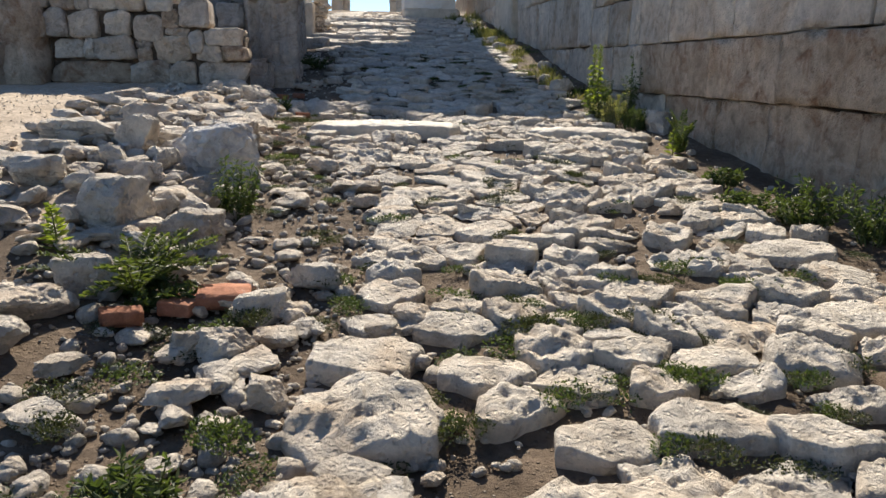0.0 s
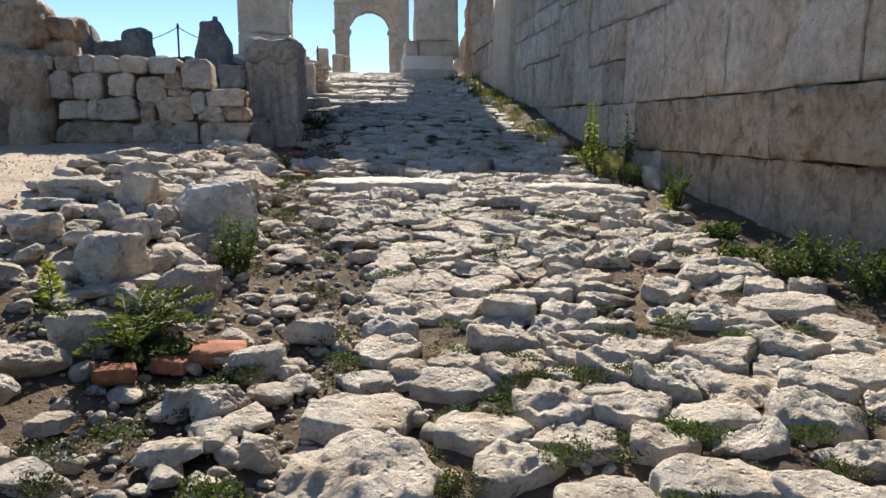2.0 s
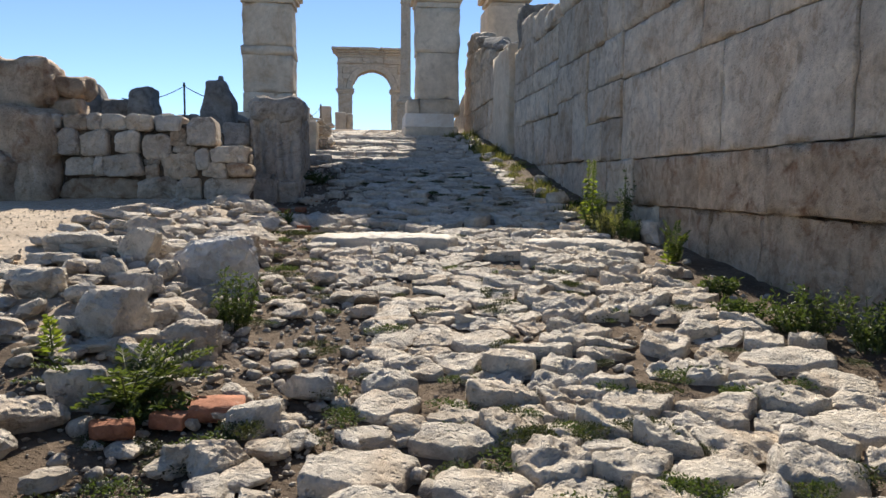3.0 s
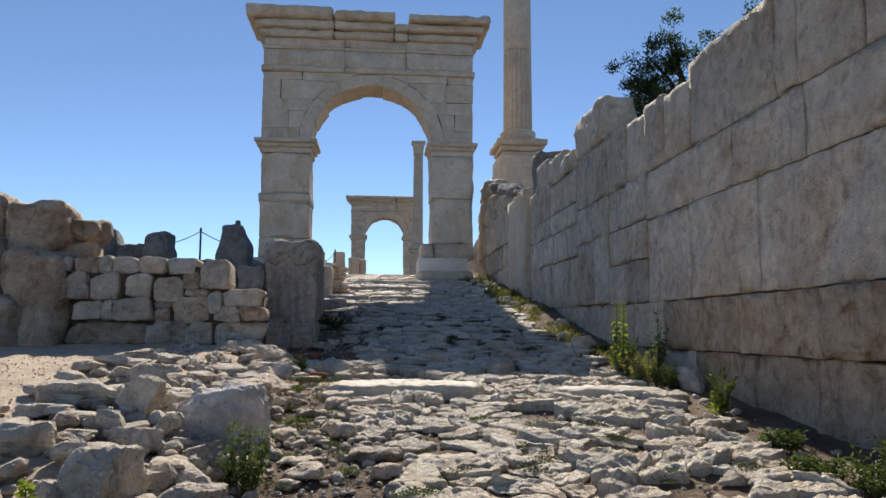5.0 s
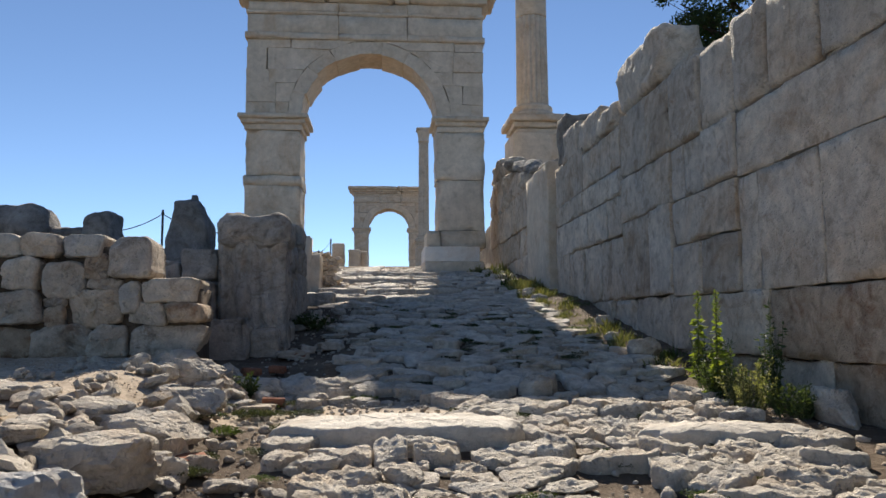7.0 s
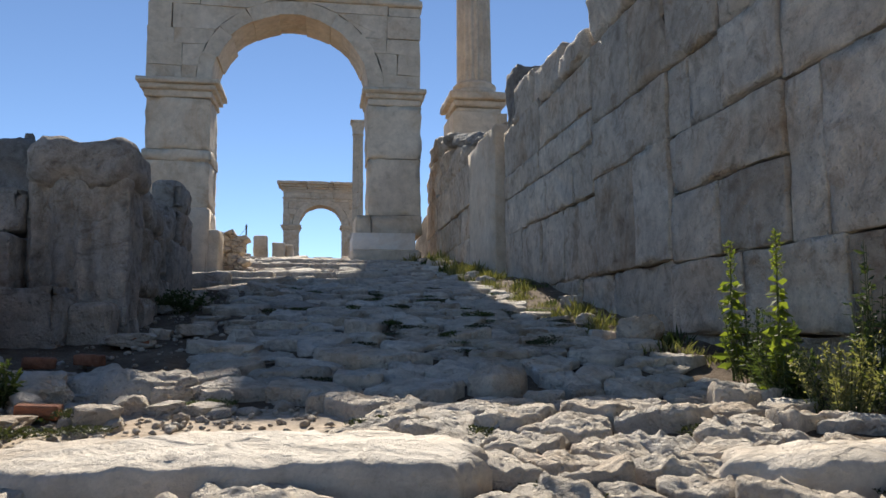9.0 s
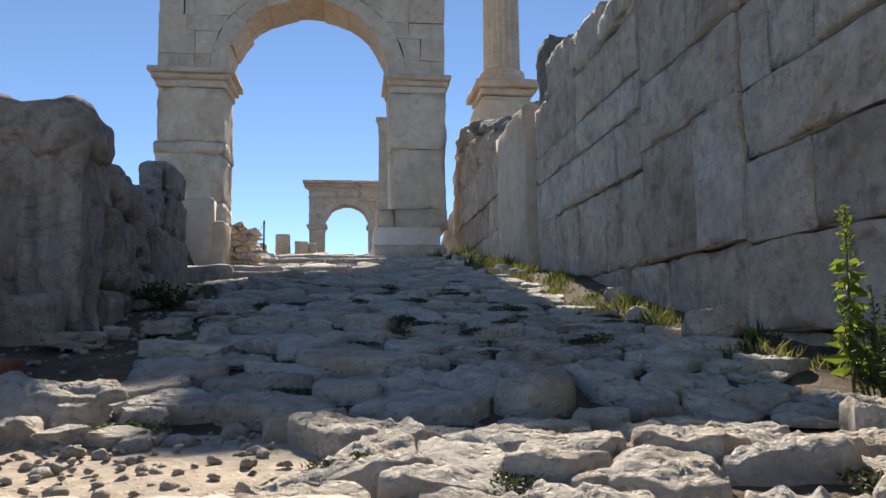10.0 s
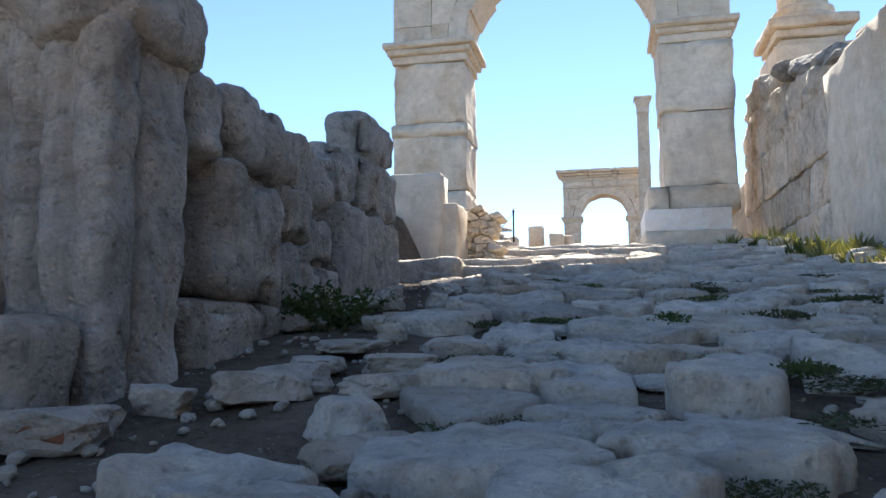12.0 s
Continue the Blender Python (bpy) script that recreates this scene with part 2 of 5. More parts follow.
def block_data(x0, x1, y0, y1, z0, z1, r=0.04, cell=0.3, rough=0.02, seed=0.0, f=1.4, chip=0.0):
    """A hewn block: rounded box whose faces are uneven. Verts and faces."""
    xs, ys, zs = grid_axis(x0, x1, r, cell), grid_axis(y0, y1, r, cell), grid_axis(z0, z1, r, cell)
    index, verts, faces = {}, [], []
    nx, ny, nz = len(xs) - 1, len(ys) - 1, len(zs) - 1
    rx = min(r, (x1 - x0) * 0.3), min(r, (y1 - y0) * 0.3), min(r, (z1 - z0) * 0.3)

    def vert(i, j, k):
        key = (i, j, k)
        if key not in index:
            p = Vector((xs[i], ys[j], zs[k]))
            c = Vector((min(max(p.x, x0 + rx[0]), x1 - rx[0]), min(max(p.y, y0 + rx[1]), y1 - rx[1]), min(max(p.z, z0 + rx[2]), z1 - rx[2])))
            d = p - c
            if d.length > 1e-9:
                n = d.normalized()
                p = c + n * min(rx)
                q = Vector((p.x * f + seed * 7.3, p.y * f + seed * 3.1, p.z * f + seed))
                a = noise.noise(q) + 0.5 * noise.noise(q * 2.3) + 0.25 * noise.noise(q * 5.1)
                p = p + n * rough * a
                if chip:
                    e = noise.noise(q * 0.9 + Vector((9, 4, 2)))
                    edges = (i in (0, 1, nx - 1, nx)) + (j in (0, 1, ny - 1, ny)) + (k in (0, 1, nz - 1, nz))
                    if edges > 1 and e > 0.1:
                        p = p - n * chip * (e - 0.1) * 2
            index[key] = len(verts)
            verts.append(p)
        return index[key]

    for i in range(nx):
        for j in range(ny):
            faces.append((vert(i, j, 0), vert(i, j + 1, 0), vert(i + 1, j + 1, 0), vert(i + 1, j, 0)))
            faces.append((vert(i, j, nz), vert(i + 1, j, nz), vert(i + 1, j + 1, nz), vert(i, j + 1, nz)))
    for i in range(nx):
        for k in range(nz):
            faces.append((vert(i, 0, k), vert(i + 1, 0, k), vert(i + 1, 0, k + 1), vert(i, 0, k + 1)))
            faces.append((vert(i, ny, k), vert(i, ny, k + 1), vert(i + 1, ny, k + 1), vert(i + 1, ny, k)))
    for j in range(ny):
        for k in range(nz):
            faces.append((vert(0, j, k), vert(0, j, k + 1), vert(0, j + 1, k + 1), vert(0, j + 1, k)))
            faces.append((vert(nx, j, k), vert(nx, j + 1, k), vert(nx, j + 1, k + 1), vert(nx, j, k + 1)))
    return verts, faces


def hewn(name, x0, x1, y0, y1, z0, z1, material, parent=None, label="", **kw):
    v, f = block_data(x0, x1, y0, y1, z0, z1, **kw)
    return mesh_object(name, v, f, material, parent, label)


ICO = {}


def ico(level):
    if level not in ICO:
        bm = bmesh.new()
        bmesh.ops.create_icosphere(bm, subdivisions=level, radius=1)
        bm.verts.ensure_lookup_table()
        ICO[level] = ([v.co.normalized() for v in bm.verts], [tuple(v.index for v in f.verts) for f in bm.faces])
        bm.free()
    return ICO[level]


def rock_data(size, seed, level=3, planes=13, rough=0.05, square=0.0):
    """A broken stone: a solid cut by chance planes, then roughened. square pulls it towards a block."""
    rng = random.Random(seed)
    cuts = []
    for _ in range(planes):
        d = Vector((rng.gauss(0, 1), rng.gauss(0, 1), rng.gauss(0, 1))).normalized()
        cuts.append((d, rng.uniform(0.55, 1.0)))
    for ax in range(3) if square > 0.4 else (2,):
        for sg in (-1, 1):
            d = Vector((0, 0, 0))
            d[ax] = sg
            d += Vector((rng.gauss(0, 0.12), rng.gauss(0, 0.12), rng.gauss(0, 0.12)))
            cuts.append((d.normalized(), 0.9 - 0.22 * square))
    if square:
        cuts = cuts[int(planes * square):]
    dirs, faces = ico(level)
    off = Vector((rng.uniform(-50, 50), rng.uniform(-50, 50), rng.uniform(-50, 50)))
    verts = []
    for d in dirs:
        r = 1.25
        for n, h in cuts:
            c = d.dot(n)
            if c > 1e-4:
                r = min(r, h / c)
        q = d * 2.2 + off
        r *= 1 + rough * (noise.noise(q) + 0.7 * (1 - 2 * abs(noise.noise(q * 2.1))) + 0.5 * noise.noise(q * 4.3) + 0.3 * noise.noise(q * 9.1))
        verts.append(Vector((d.x * r * size[0] / 2, d.y * r * size[1] / 2, d.z * r * size[2] / 2)))
    return verts, faces


def rock(name, place, size, seed, material, parent=None, label="", turn=0.0, level=3, planes=13, rough=0.06, square=0.0):
    v, f = rock_data(size, seed, level, planes, rough, square)
    m = pose(*place, 0, 0, turn)
    return mesh_object(name, [m @ p for p in v], f, material, parent, label, smooth=False)


def lathe(profile, n=32, flutes=0, depth=0.0, centre=(0, 0)):
    """Turned round z from (radius, height) pairs; flutes cut into it."""
    verts, faces = [], []
    for r, z in profile:
        for i in range(n):
            a = 2 * math.pi * i / n
            rr = r - (depth * (0.5 + 0.5 * math.cos(a * flutes)) if flutes else 0)
            verts.append(Vector((centre[0] + rr * math.cos(a), centre[1] + rr * math.sin(a), z)))
    for k in range(len(profile) - 1):
        for i in range(n):
            j = (i + 1) % n
            faces.append((k * n + i, k * n + j, (k + 1) * n + j, (k + 1) * n + i))
    faces.append(tuple(range(n))[::-1])
    faces.append(tuple((len(profile) - 1) * n + i for i in range(n)))
    return verts, faces


def prism(name, poly, y0, y1, material, parent, seed=0, rough=0.02, bevel=0.03):
    """A stone whose face is poly in x and z, from y0 back to y1, edges worn."""
    bm = bmesh.new()
    front = [bm.verts.new((x, y0, z)) for x, z in poly]
    back = [bm.verts.new((x, y1, z)) for x, z in poly]
    n = len(poly)
    bm.faces.new(front)
    bm.faces.new(back[::-1])
    for i in range(n):
        bm.faces.new((front[(i + 1) % n], front[i], back[i], back[(i + 1) % n]))
    bmesh.ops.recalc_face_normals(bm, faces=bm.faces)
    bmesh.ops.bevel(bm, geom=list(bm.edges), offset=bevel, segments=1, affect='EDGES')
    for v in bm.verts:
        q = v.co * 1.3 + Vector((seed * 5.7, seed, seed * 2.1))
        v.co += Vector((noise.noise(q), noise.noise(q + Vector((7, 0, 0))), noise.noise(q + Vector((0, 7, 0))))) * rough
    return part(name, bm, material, parent, smooth=False)


# ---- stones on a plan ----
def clip(poly, px, py, nx, ny):
    """The side of a polygon away from the half plane (p, n)."""
    out = []
    for i, a in enumerate(poly):
        b = poly[(i + 1) % len(poly)]
        da, db = (a[0] - px) * nx + (a[1] - py) * ny, (b[0] - px) * nx + (b[1] - py) * ny
        if da <= 0:
            out.append(a)
        if (da < 0 < db) or (db < 0 < da):
            t = da / (da - db)
            out.append((a[0] + (b[0] - a[0]) * t, a[1] + (b[1] - a[1]) * t))
    return out


def slab_data(poly, height, seed, n, rings, rough, bulge, tilt, f=2.6, round_off=0.88):
    """A paving stone on a plan polygon: side, worn shoulder and uneven top."""
    cx = sum(p[0] for p in poly) / len(poly)
    cy = sum(p[1] for p in poly) / len(poly)
    for _ in range(2):
        poly = [q for i, p in enumerate(poly) for q in (((p[0] * round_off + poly[(i + 1) % len(poly)][0] * (1 - round_off)), (p[1] * round_off + poly[(i + 1) % len(poly)][1] * (1 - round_off))), ((p[0] * (1 - round_off) + poly[(i + 1) % len(poly)][0] * round_off), (p[1] * (1 - round_off) + poly[(i + 1) % len(poly)][1] * round_off)))]
    length = [0]
    for i, p in enumerate(poly):
        q = poly[(i + 1) % len(poly)]
        length.append(length[-1] + math.hypot(q[0] - p[0], q[1] - p[1]))
    outline = []
    k = 0
    for i in range(n):
        s = length[-1] * i / n
        while length[k + 1] < s:
            k += 1
        t = (s - length[k]) / max(1e-9, length[k + 1] - length[k])
        p, q = poly[k], poly[(k + 1) % len(poly)]
        outline.append((p[0] + (q[0] - p[0]) * t, p[1] + (q[1] - p[1]) * t))
    size = math.sqrt(max(1e-4, length[-1] / 4))
    verts, faces = [], []
    for s, h in rings:
        for i, (x, y) in enumerate(outline):
            w = 1 + 0.12 * noise.noise(Vector((x * 3.1, y * 3.1, seed + s))) + 0.08 * noise.noise(Vector((x * 9, y * 9, seed + s * 2)))
            X, Y = cx + (x - cx) * s * w, cy + (y - cy) * s * w
            z = height * h
            if h > 0.2:
                q = Vector((X * f, Y * f, seed * 1.3))
                ridge = 0.5 - abs(noise.noise(q * 0.9)) * 2
                sharp = 0.5 - abs(noise.noise(q * 2.6 + Vector((3, 1, 0)))) * 2
                flake = noise.cell(q * 1.7 + Vector((noise.noise(q * 2), noise.noise(q * 2 + Vector((5, 5, 5))), 0))) - 0.5
                z += rough * (0.6 * noise.noise(q * 0.7) + 0.9 * ridge + 0.7 * sharp + 0.3 * flake + 0.45 * noise.noise(q * 4.7) + 0.3 * noise.noise(q * 9.5)) * (0.35 + 0.65 * h)
                z += bulge * (1 - s * s) + (X - cx) * tilt[0] + (Y - cy) * tilt[1]
            verts.append((X, Y, z))
    m = len(rings)
    for k in range(m - 1):
        for i in range(n):
            j = (i + 1) % n
            faces.append((k * n + i, k * n + j, (k + 1) * n + j, (k + 1) * n + i))
    verts.append((cx, cy, sum(verts[(m - 1) * n + i][2] for i in range(n)) / n + rough * 0.2))
    for i in range(n):
        faces.append(((m - 1) * n + i, (m - 1) * n + (i + 1) % n, m * n))
    return verts, faces


def laid(data, dz=0.0):
    """Puts a stone made on the plan down on the land, tilted with the slope."""
    v, f = data
    cx, cy = v[-1][0], v[-1][1]
    z0 = land(cx, cy) + dz
    slope = 0.9 * (land(cx, cy + 0.4) - land(cx, cy - 0.4)) / 0.8
    return [(x, y, z + z0 + (y - cy) * slope) for x, y, z in v], f


def voronoi(seeds, reach, stretch=1.0):
    """(seed, polygon) for points on a plan; stretch over one makes cells wider than deep."""
    if stretch != 1.0:
        return [((s[0], s[1] / stretch, *s[2:]), [(x, y / stretch) for x, y in poly]) for s, poly in voronoi([(s[0], s[1] * stretch, *s[2:]) for s in seeds], reach)]
    cells = {}
    for s in seeds:
        cells.setdefault((int(s[0] // reach), int(s[1] // reach)), []).append(s)
    out = []
    for s in seeds:
        x, y = s[0], s[1]
        poly = [(x - reach * 0.6, y - reach * 0.6), (x + reach * 0.6, y - reach * 0.6), (x + reach * 0.6, y + reach * 0.6), (x - reach * 0.6, y + reach * 0.6)]
        kx, ky = int(x // reach), int(y // reach)
        for i in (-1, 0, 1):
            for j in (-1, 0, 1):
                for q in cells.get((kx + i, ky + j), ()):
                    if q is not s and len(poly) > 2:
                        poly = clip(poly, (x + q[0]) / 2, (y + q[1]) / 2, q[0] - x, q[1] - y)
        if len(poly) > 2:
            out.append((s, poly))
    return out


FINE = ((1.0, -1.0), (1.03, 0.0), (1.03, 0.55), (1.0, 0.88), (0.945, 1.0), (0.85, 1.0), (0.73, 1.0), (0.62, 1.0), (0.5, 1.0), (0.38, 1.0), (0.25, 1.0), (0.12, 1.0))
PLAIN = ((1.0, -1.0), (1.02, 0.4), (0.97, 0.85), (0.88, 1.0), (0.7, 1.0), (0.5, 1.0), (0.25, 1.0))


# ---- ground ----
def stations(marks):
    out = []
    for a, b, s in marks:
        n = max(1, int(round((b - a) / s)))
        out += [a + (b - a) * i / n for i in range(n)]
    return out + [marks[-1][1]]


def build_ground():
    xs = stations([(-1500, -200, 260), (-200, -40, 40), (-40, -14, 4), (-14, -6, 0.5), (-6, 6.4, 0.14), (6.4, 6.8, 0.1), (6.8, 14, 0.8), (14, 40, 5), (40, 200, 40), (200, 1500, 260)])
    ys = stations([(-800, -60, 150), (-60, -8, 5), (-8, 2, 0.5), (2, 22, 0.14), (22, 52, 0.3), (52, 70, 1.5), (70, 200, 12), (200, 2200, 250)])
    verts, faces = [], []
    for y in ys:
        for x in xs:
            z = land(x, y)
            if -8 < x < 6.4 and -2 < y < 52:
                z += 0.035 * fuzz(x, y, 0, 1.7) + 0.02 * fuzz(x, y, 3, 5.0) + 0.012 * fuzz(x, y, 5, 13.0) - 0.03
            verts.append((x, y, z))
    n = len(xs)
    for j in range(len(ys) - 1):
        for i in range(n - 1):
            faces.append((j * n + i, j * n + i + 1, (j + 1) * n + i + 1, (j + 1) * n + i))
    ob = mesh_object("ground", verts, faces, M_SOIL)
    ob.data.materials.append(M_GRAVEL)
    k = 0
    for p in ob.data.polygons:
        c = p.center
        if c.x < -1.75 - 0.02 * (c.y - 8) + 0.5 * fuzz(c.x, c.y, 0, 0.9) and 6.9 + fuzz(c.x, c.y, 2, 0.7) + (1.6 if c.x > -2.1 else 0) < c.y < 17.3:
            p.material_index = 1
        elif 14.3 + 0.4 * fuzz(c.x, c.y, 7, 1.1) < c.y < 16.6 + 0.5 * fuzz(c.x, c.y, 8, 1.1) and -1.9 < c.x < 1.4:
            p.material_index = 1
    return tagged(ob, "brown stony soil with pebbles and a patch of pale gravel", "ground", kind="structure")


build_ground()


# ---- retaining wall beside the road ----
wall = empty("wall_right", (0, 0, 0), label="high grey ashlar retaining wall of large weathered limestone blocks", category="wall", kind="structure")
WX = 6.05
GAP = 0.013


def course(y_marks, z0, z1, material, proud=0.0, tops=None, r=0.022, rough=0.03, seed=0, deep=1.15):
    """One row of wall blocks between the joints y_marks."""
    for i in range(len(y_marks) - 1):
        a, b = y_marks[i], y_marks[i + 1]
        top = tops[i] if tops else z1
        jut = proud + 0.035 * math.sin(12.9 * (a + z0))
        hewn("stone_block", WX - jut, WX + deep, a + GAP, b - GAP, z0 + GAP, top - GAP, material, wall, r=r, rough=rough, cell=0.13, seed=seed + i * 1.7 + z0, chip=0.14, f=1.9)


course([-9, -6.2, -3.4, -1.0, 1.4, 3.9, 6.2, 8.7, 10.9, 12.6, 14.9], -1.2, 1.96, M_WALL_LOW, -0.09, rough=0.06)
course([14.9, 16.4, 18.6, 20.2, 21.9], 0.6, 1.96, M_WALL, -0.06, rough=0.06)
course([-9, -6, -3.1, -0.4, 2.3, 5.2, 7.9, 10.58, 12.95, 16.25], 1.96, 2.97, M_WALL_LOW, 0.02)
course([16.25, 18.1, 20.0], 1.96, 2.99, M_WALL, 0.0)
course([20.0, 22.4, 24.1, 26.0, 28.2], 1.8, 3.06, M_WALL, -0.05, rough=0.06)
course([-9, -5, -1.6, 1.9, 5.2, 8.73, 12.15, 14.8, 16.5, 17.13], 2.97, 4.85, M_WALL, 0.0)
course([17.13, 18.58, 19.93], 2.99, 4.0, M_WALL, 0.0)
course([17.13, 19.67, 19.93], 4.0, 4.88, M_WALL, 0.015)
course([19.93, 21.2, 23.1], 3.06, 4.93, M_WALL, 0.02)
course([23.1, 25.08, 26.7, 28.2], 3.06, 4.65, M_WALL, -0.02, rough=0.05)
course([-9, -5.2, -2.2, 0.8, 3.4, 6.1, 8.3, 10.74, 12.95, 17.15], 4.85, 5.95, M_WALL, 0.01)
course([17.15, 18.4, 19.33, 19.98, 23.1], 4.9, 5.98, M_WALL, 0.0)
course([23.1, 24.3, 26.1, 29.95], 4.65, 5.66, M_WALL, 0.0)
course([-9, -6, -3, -0.2, 2.6, 5.3, 7.6, 9.4, 10.9, 11.55, 14.72], 5.95, 7.75, M_WALL, 0.0, tops=[7.7, 7.75, 7.6, 7.72, 7.7, 7.78, 7.7, 7.74, 7.76, 7.74], r=0.06, deep=0.8)
course([14.72, 16.08, 17.18, 18.5], 5.95, 7.5, M_WALL, 0.0, tops=[7.45, 7.58, 7.5], r=0.14, deep=0.8)
course([18.5, 19.9, 21.32, 23.1], 5.98, 7.5, M_WALL, 0.0, tops=[7.55, 7.55, 7.6], r=0.08)
course([20.2, 23.2], 7.6, 8.9, M_WALL, 0.0, r=0.2, rough=0.1, deep=1.0)
course([18.9, 20.15], 7.5, 7.8, M_WALL, -0.1, r=0.12, rough=0.08, deep=0.7)
course([23.1, 26.6, 29.95], 5.66, 6.35, M_WALL, 0.0)
course([23.1, 26.53, 29.95], 6.35, 7.5, M_WALL, 0.0, tops=[7.42, 7.7])
course([23.35, 25.0, 27.1, 28.9], 7.5, 8.6, M_WALL, 0.0, tops=[8.1, 8.5, 8.7], r=0.12, rough=0.06)
course([28.9, 29.95], 7.75, 9.4, M_DARKROCK, -0.1, r=0.1, rough=0.08)
course([28.2, 29.95], 2.6, 4.87, M_WALL, -0.02)
# tall smooth upright block, then the ruined end of the wall
hewn("upright_block", WX - 0.06, WX + 0.9, 31.0, 34.9, 3.2, 8.25, M_ARCH, wall, "smooth pale upright block", r=0.06, rough=0.05, cell=0.4, seed=4.4, chip=0.15)
course([29.95, 30.98], 3.0, 7.4, M_WALL, -0.25, rough=0.06)
course([34.93, 38.2, 41.4, 45.4], 3.6, 5.3, M_WALL, -0.02, rough=0.05)
course([34.93, 37.0, 41.6, 45.6], 5.3, 6.5, M_WALL, -0.03, rough=0.05)
course([34.93, 39.0, 42.4, 45.7], 6.5, 8.0, M_WALL, -0.02, tops=[8.1, 8.0, 8.2], rough=0.06)
course([35.4, 37.2, 39.5, 42.1, 45.8], 8.0, 9.4, M_WALL, -0.05, tops=[8.9, 9.35, 9.7, 10.0], r=0.25, rough=0.15)
course([40.6, 43.0, 45.9], 9.9, 11.1, M_WALL, -0.1, tops=[10.7, 11.1], r=0.3, rough=0.15)
for i, (y, z, s) in enumerate([(36.2, 9.05, 1.1), (37.9, 9.5, 1.3), (35.6, 8.9, 0.8), (39.4, 9.9, 1.2), (33.6, 8.35, 0.8), (31.6, 8.3, 0.7), (32.6, 8.4, 0.9)]):
    rock("rubble_stone", (WX + 0.55, y, z), (s, s * 1.2, s * 0.6), 900 + i, M_DARKROCK, wall)
# backfill behind the wall is the ground's own terrace

# ---- rubble wall beside the gravel ----
rubble = empty("rubble_wall", (0, 0, 0), label="low dry-stone wall of pale irregular limestone rubble", category="wall", kind="structure")
rng = random.Random(5)


def dry_stones(parent, x0, x1, y, z0, z1, thick, size, seed, material=None, ragged=0.12):
    """Fitted rubble of many shapes: stones on the wall's face, each running back into it."""
    r = random.Random(seed)
    seeds = []
    z = z0 - size * 0.3
    row = 0
    while z < z1 + size * 0.6:
        x = x0 - size + (row % 2) * size * 0.5
        while x < x1 + size:
            seeds.append((x + r.uniform(-0.3, 0.3) * size, z + r.uniform(-0.1, 0.1) * size * 0.6))
            if r.random() < 0.3:
                seeds.append((x + r.uniform(0.3, 0.5) * size, z + r.choice((-0.28, 0.28)) * size))
            x += size * r.choice((0.6, 0.9, 1.2, 1.6))
        z += size * r.uniform(0.52, 0.78)
        row += 1
    for i, ((sx, sz), poly) in enumerate(voronoi(seeds, size * 2.8, 1.7)):
        if not (x0 < sx < x1 and z0 - 0.1 < sz < z1 - ragged * r.random()):
            continue
        cx, cz = sum(p[0] for p in poly) / len(poly), sum(p[1] for p in poly) / len(poly)
        poly = [(cx + (min(max(p[0], x0 - 0.2), x1 + 0.2) - cx) * 0.97, cz + (min(p[1], z1 + 0.04) - cz) * 0.97) for p in poly]
        out = r.uniform(0.16, 0.3)
        v, f = slab_data(poly, out, seed + i * 0.71, 34, ((0.9, -thick / out), (0.97, -0.3), (1.0, 0.5), (0.95, 0.84), (0.84, 0.97), (0.66, 1.0), (0.45, 1.0), (0.22, 1.0)), 0.075, 0.02, (r.gauss(0, 0.14), r.gauss(0, 0.14)), 3.2, 0.93)
        mesh_object("stone", [(a, y + 0.22 - c, b) for a, b, c in v], [q for q in f], material or r.choice([M_ROCK, M_ROCK, M_WALL, M_WALL_LOW]), parent)


FACE_Y = 16.85


def wall_stone(x0, x1, z0, z1, seed, material):
    """One squarish field stone in the wall's face, running back into it."""
    r = random.Random(seed)
    w, h = (x1 - x0) / 2 + 0.035, (z1 - z0) / 2 + 0.035
    poly = []
    for a, b in ((-1, -0.8), (-0.75, -1), (0.8, -1), (1, -0.7), (1, 0.75), (0.65, 1), (-0.6, 1), (-1, 0.6)):
        poly.append(((x0 + x1) / 2 + a * w * r.uniform(0.76, 1.02), (z0 + z1) / 2 + b * h * r.uniform(0.76, 1.02)))
    out = r.uniform(0.15, 0.3)
    v, f = slab_data(poly, out, seed * 0.71, 36, ((0.9, -0.55 / out), (0.98, -0.3), (1.0, 0.55), (0.98, 0.85), (0.92, 0.98), (0.75, 1.0), (0.5, 1.0), (0.25, 1.0)), 0.055, 0.02, (r.gauss(0, 0.12), r.gauss(0, 0.12)), 3.0, 0.95)
    mesh_object("stone", [(a, FACE_Y + 0.22 - c, b) for a, b, c in v], f, material, rubble)


ROWS = [(3.52, 3.84, (-7.05, -6.48, -5.92, -5.69, -5.11, -4.56, -3.90)),
        (2.93, 3.50, (-7.05, -6.55, -6.12, -5.47)), (3.02, 3.47, (-5.38, -4.83)), (2.90, 3.42, (-4.81, -4.20)), (3.16, 3.56, (-4.18, -3.89)), (3.20, 3.78, (-3.87, -3.20)),
        (2.50, 2.92, (-6.48, -5.78, -5.62)), (2.52, 3.0, (-5.61, -4.76)), (2.46, 2.76, (-4.74, -4.46)), (2.78, 2.88, (-4.76, -4.48)), (2.46, 3.02, (-4.45, -3.55)), (3.04, 3.15, (-4.18, -3.66)), (2.68, 3.12, (-3.64, -3.40)),
        (2.0, 2.48, (-6.6, -4.92, -4.06, -3.56)), (2.84, 3.18, (-3.39, -2.52)), (2.52, 2.82, (-3.53, -3.0, -2.5)), (2.0, 2.50, (-3.54, -2.45))]
k = 0
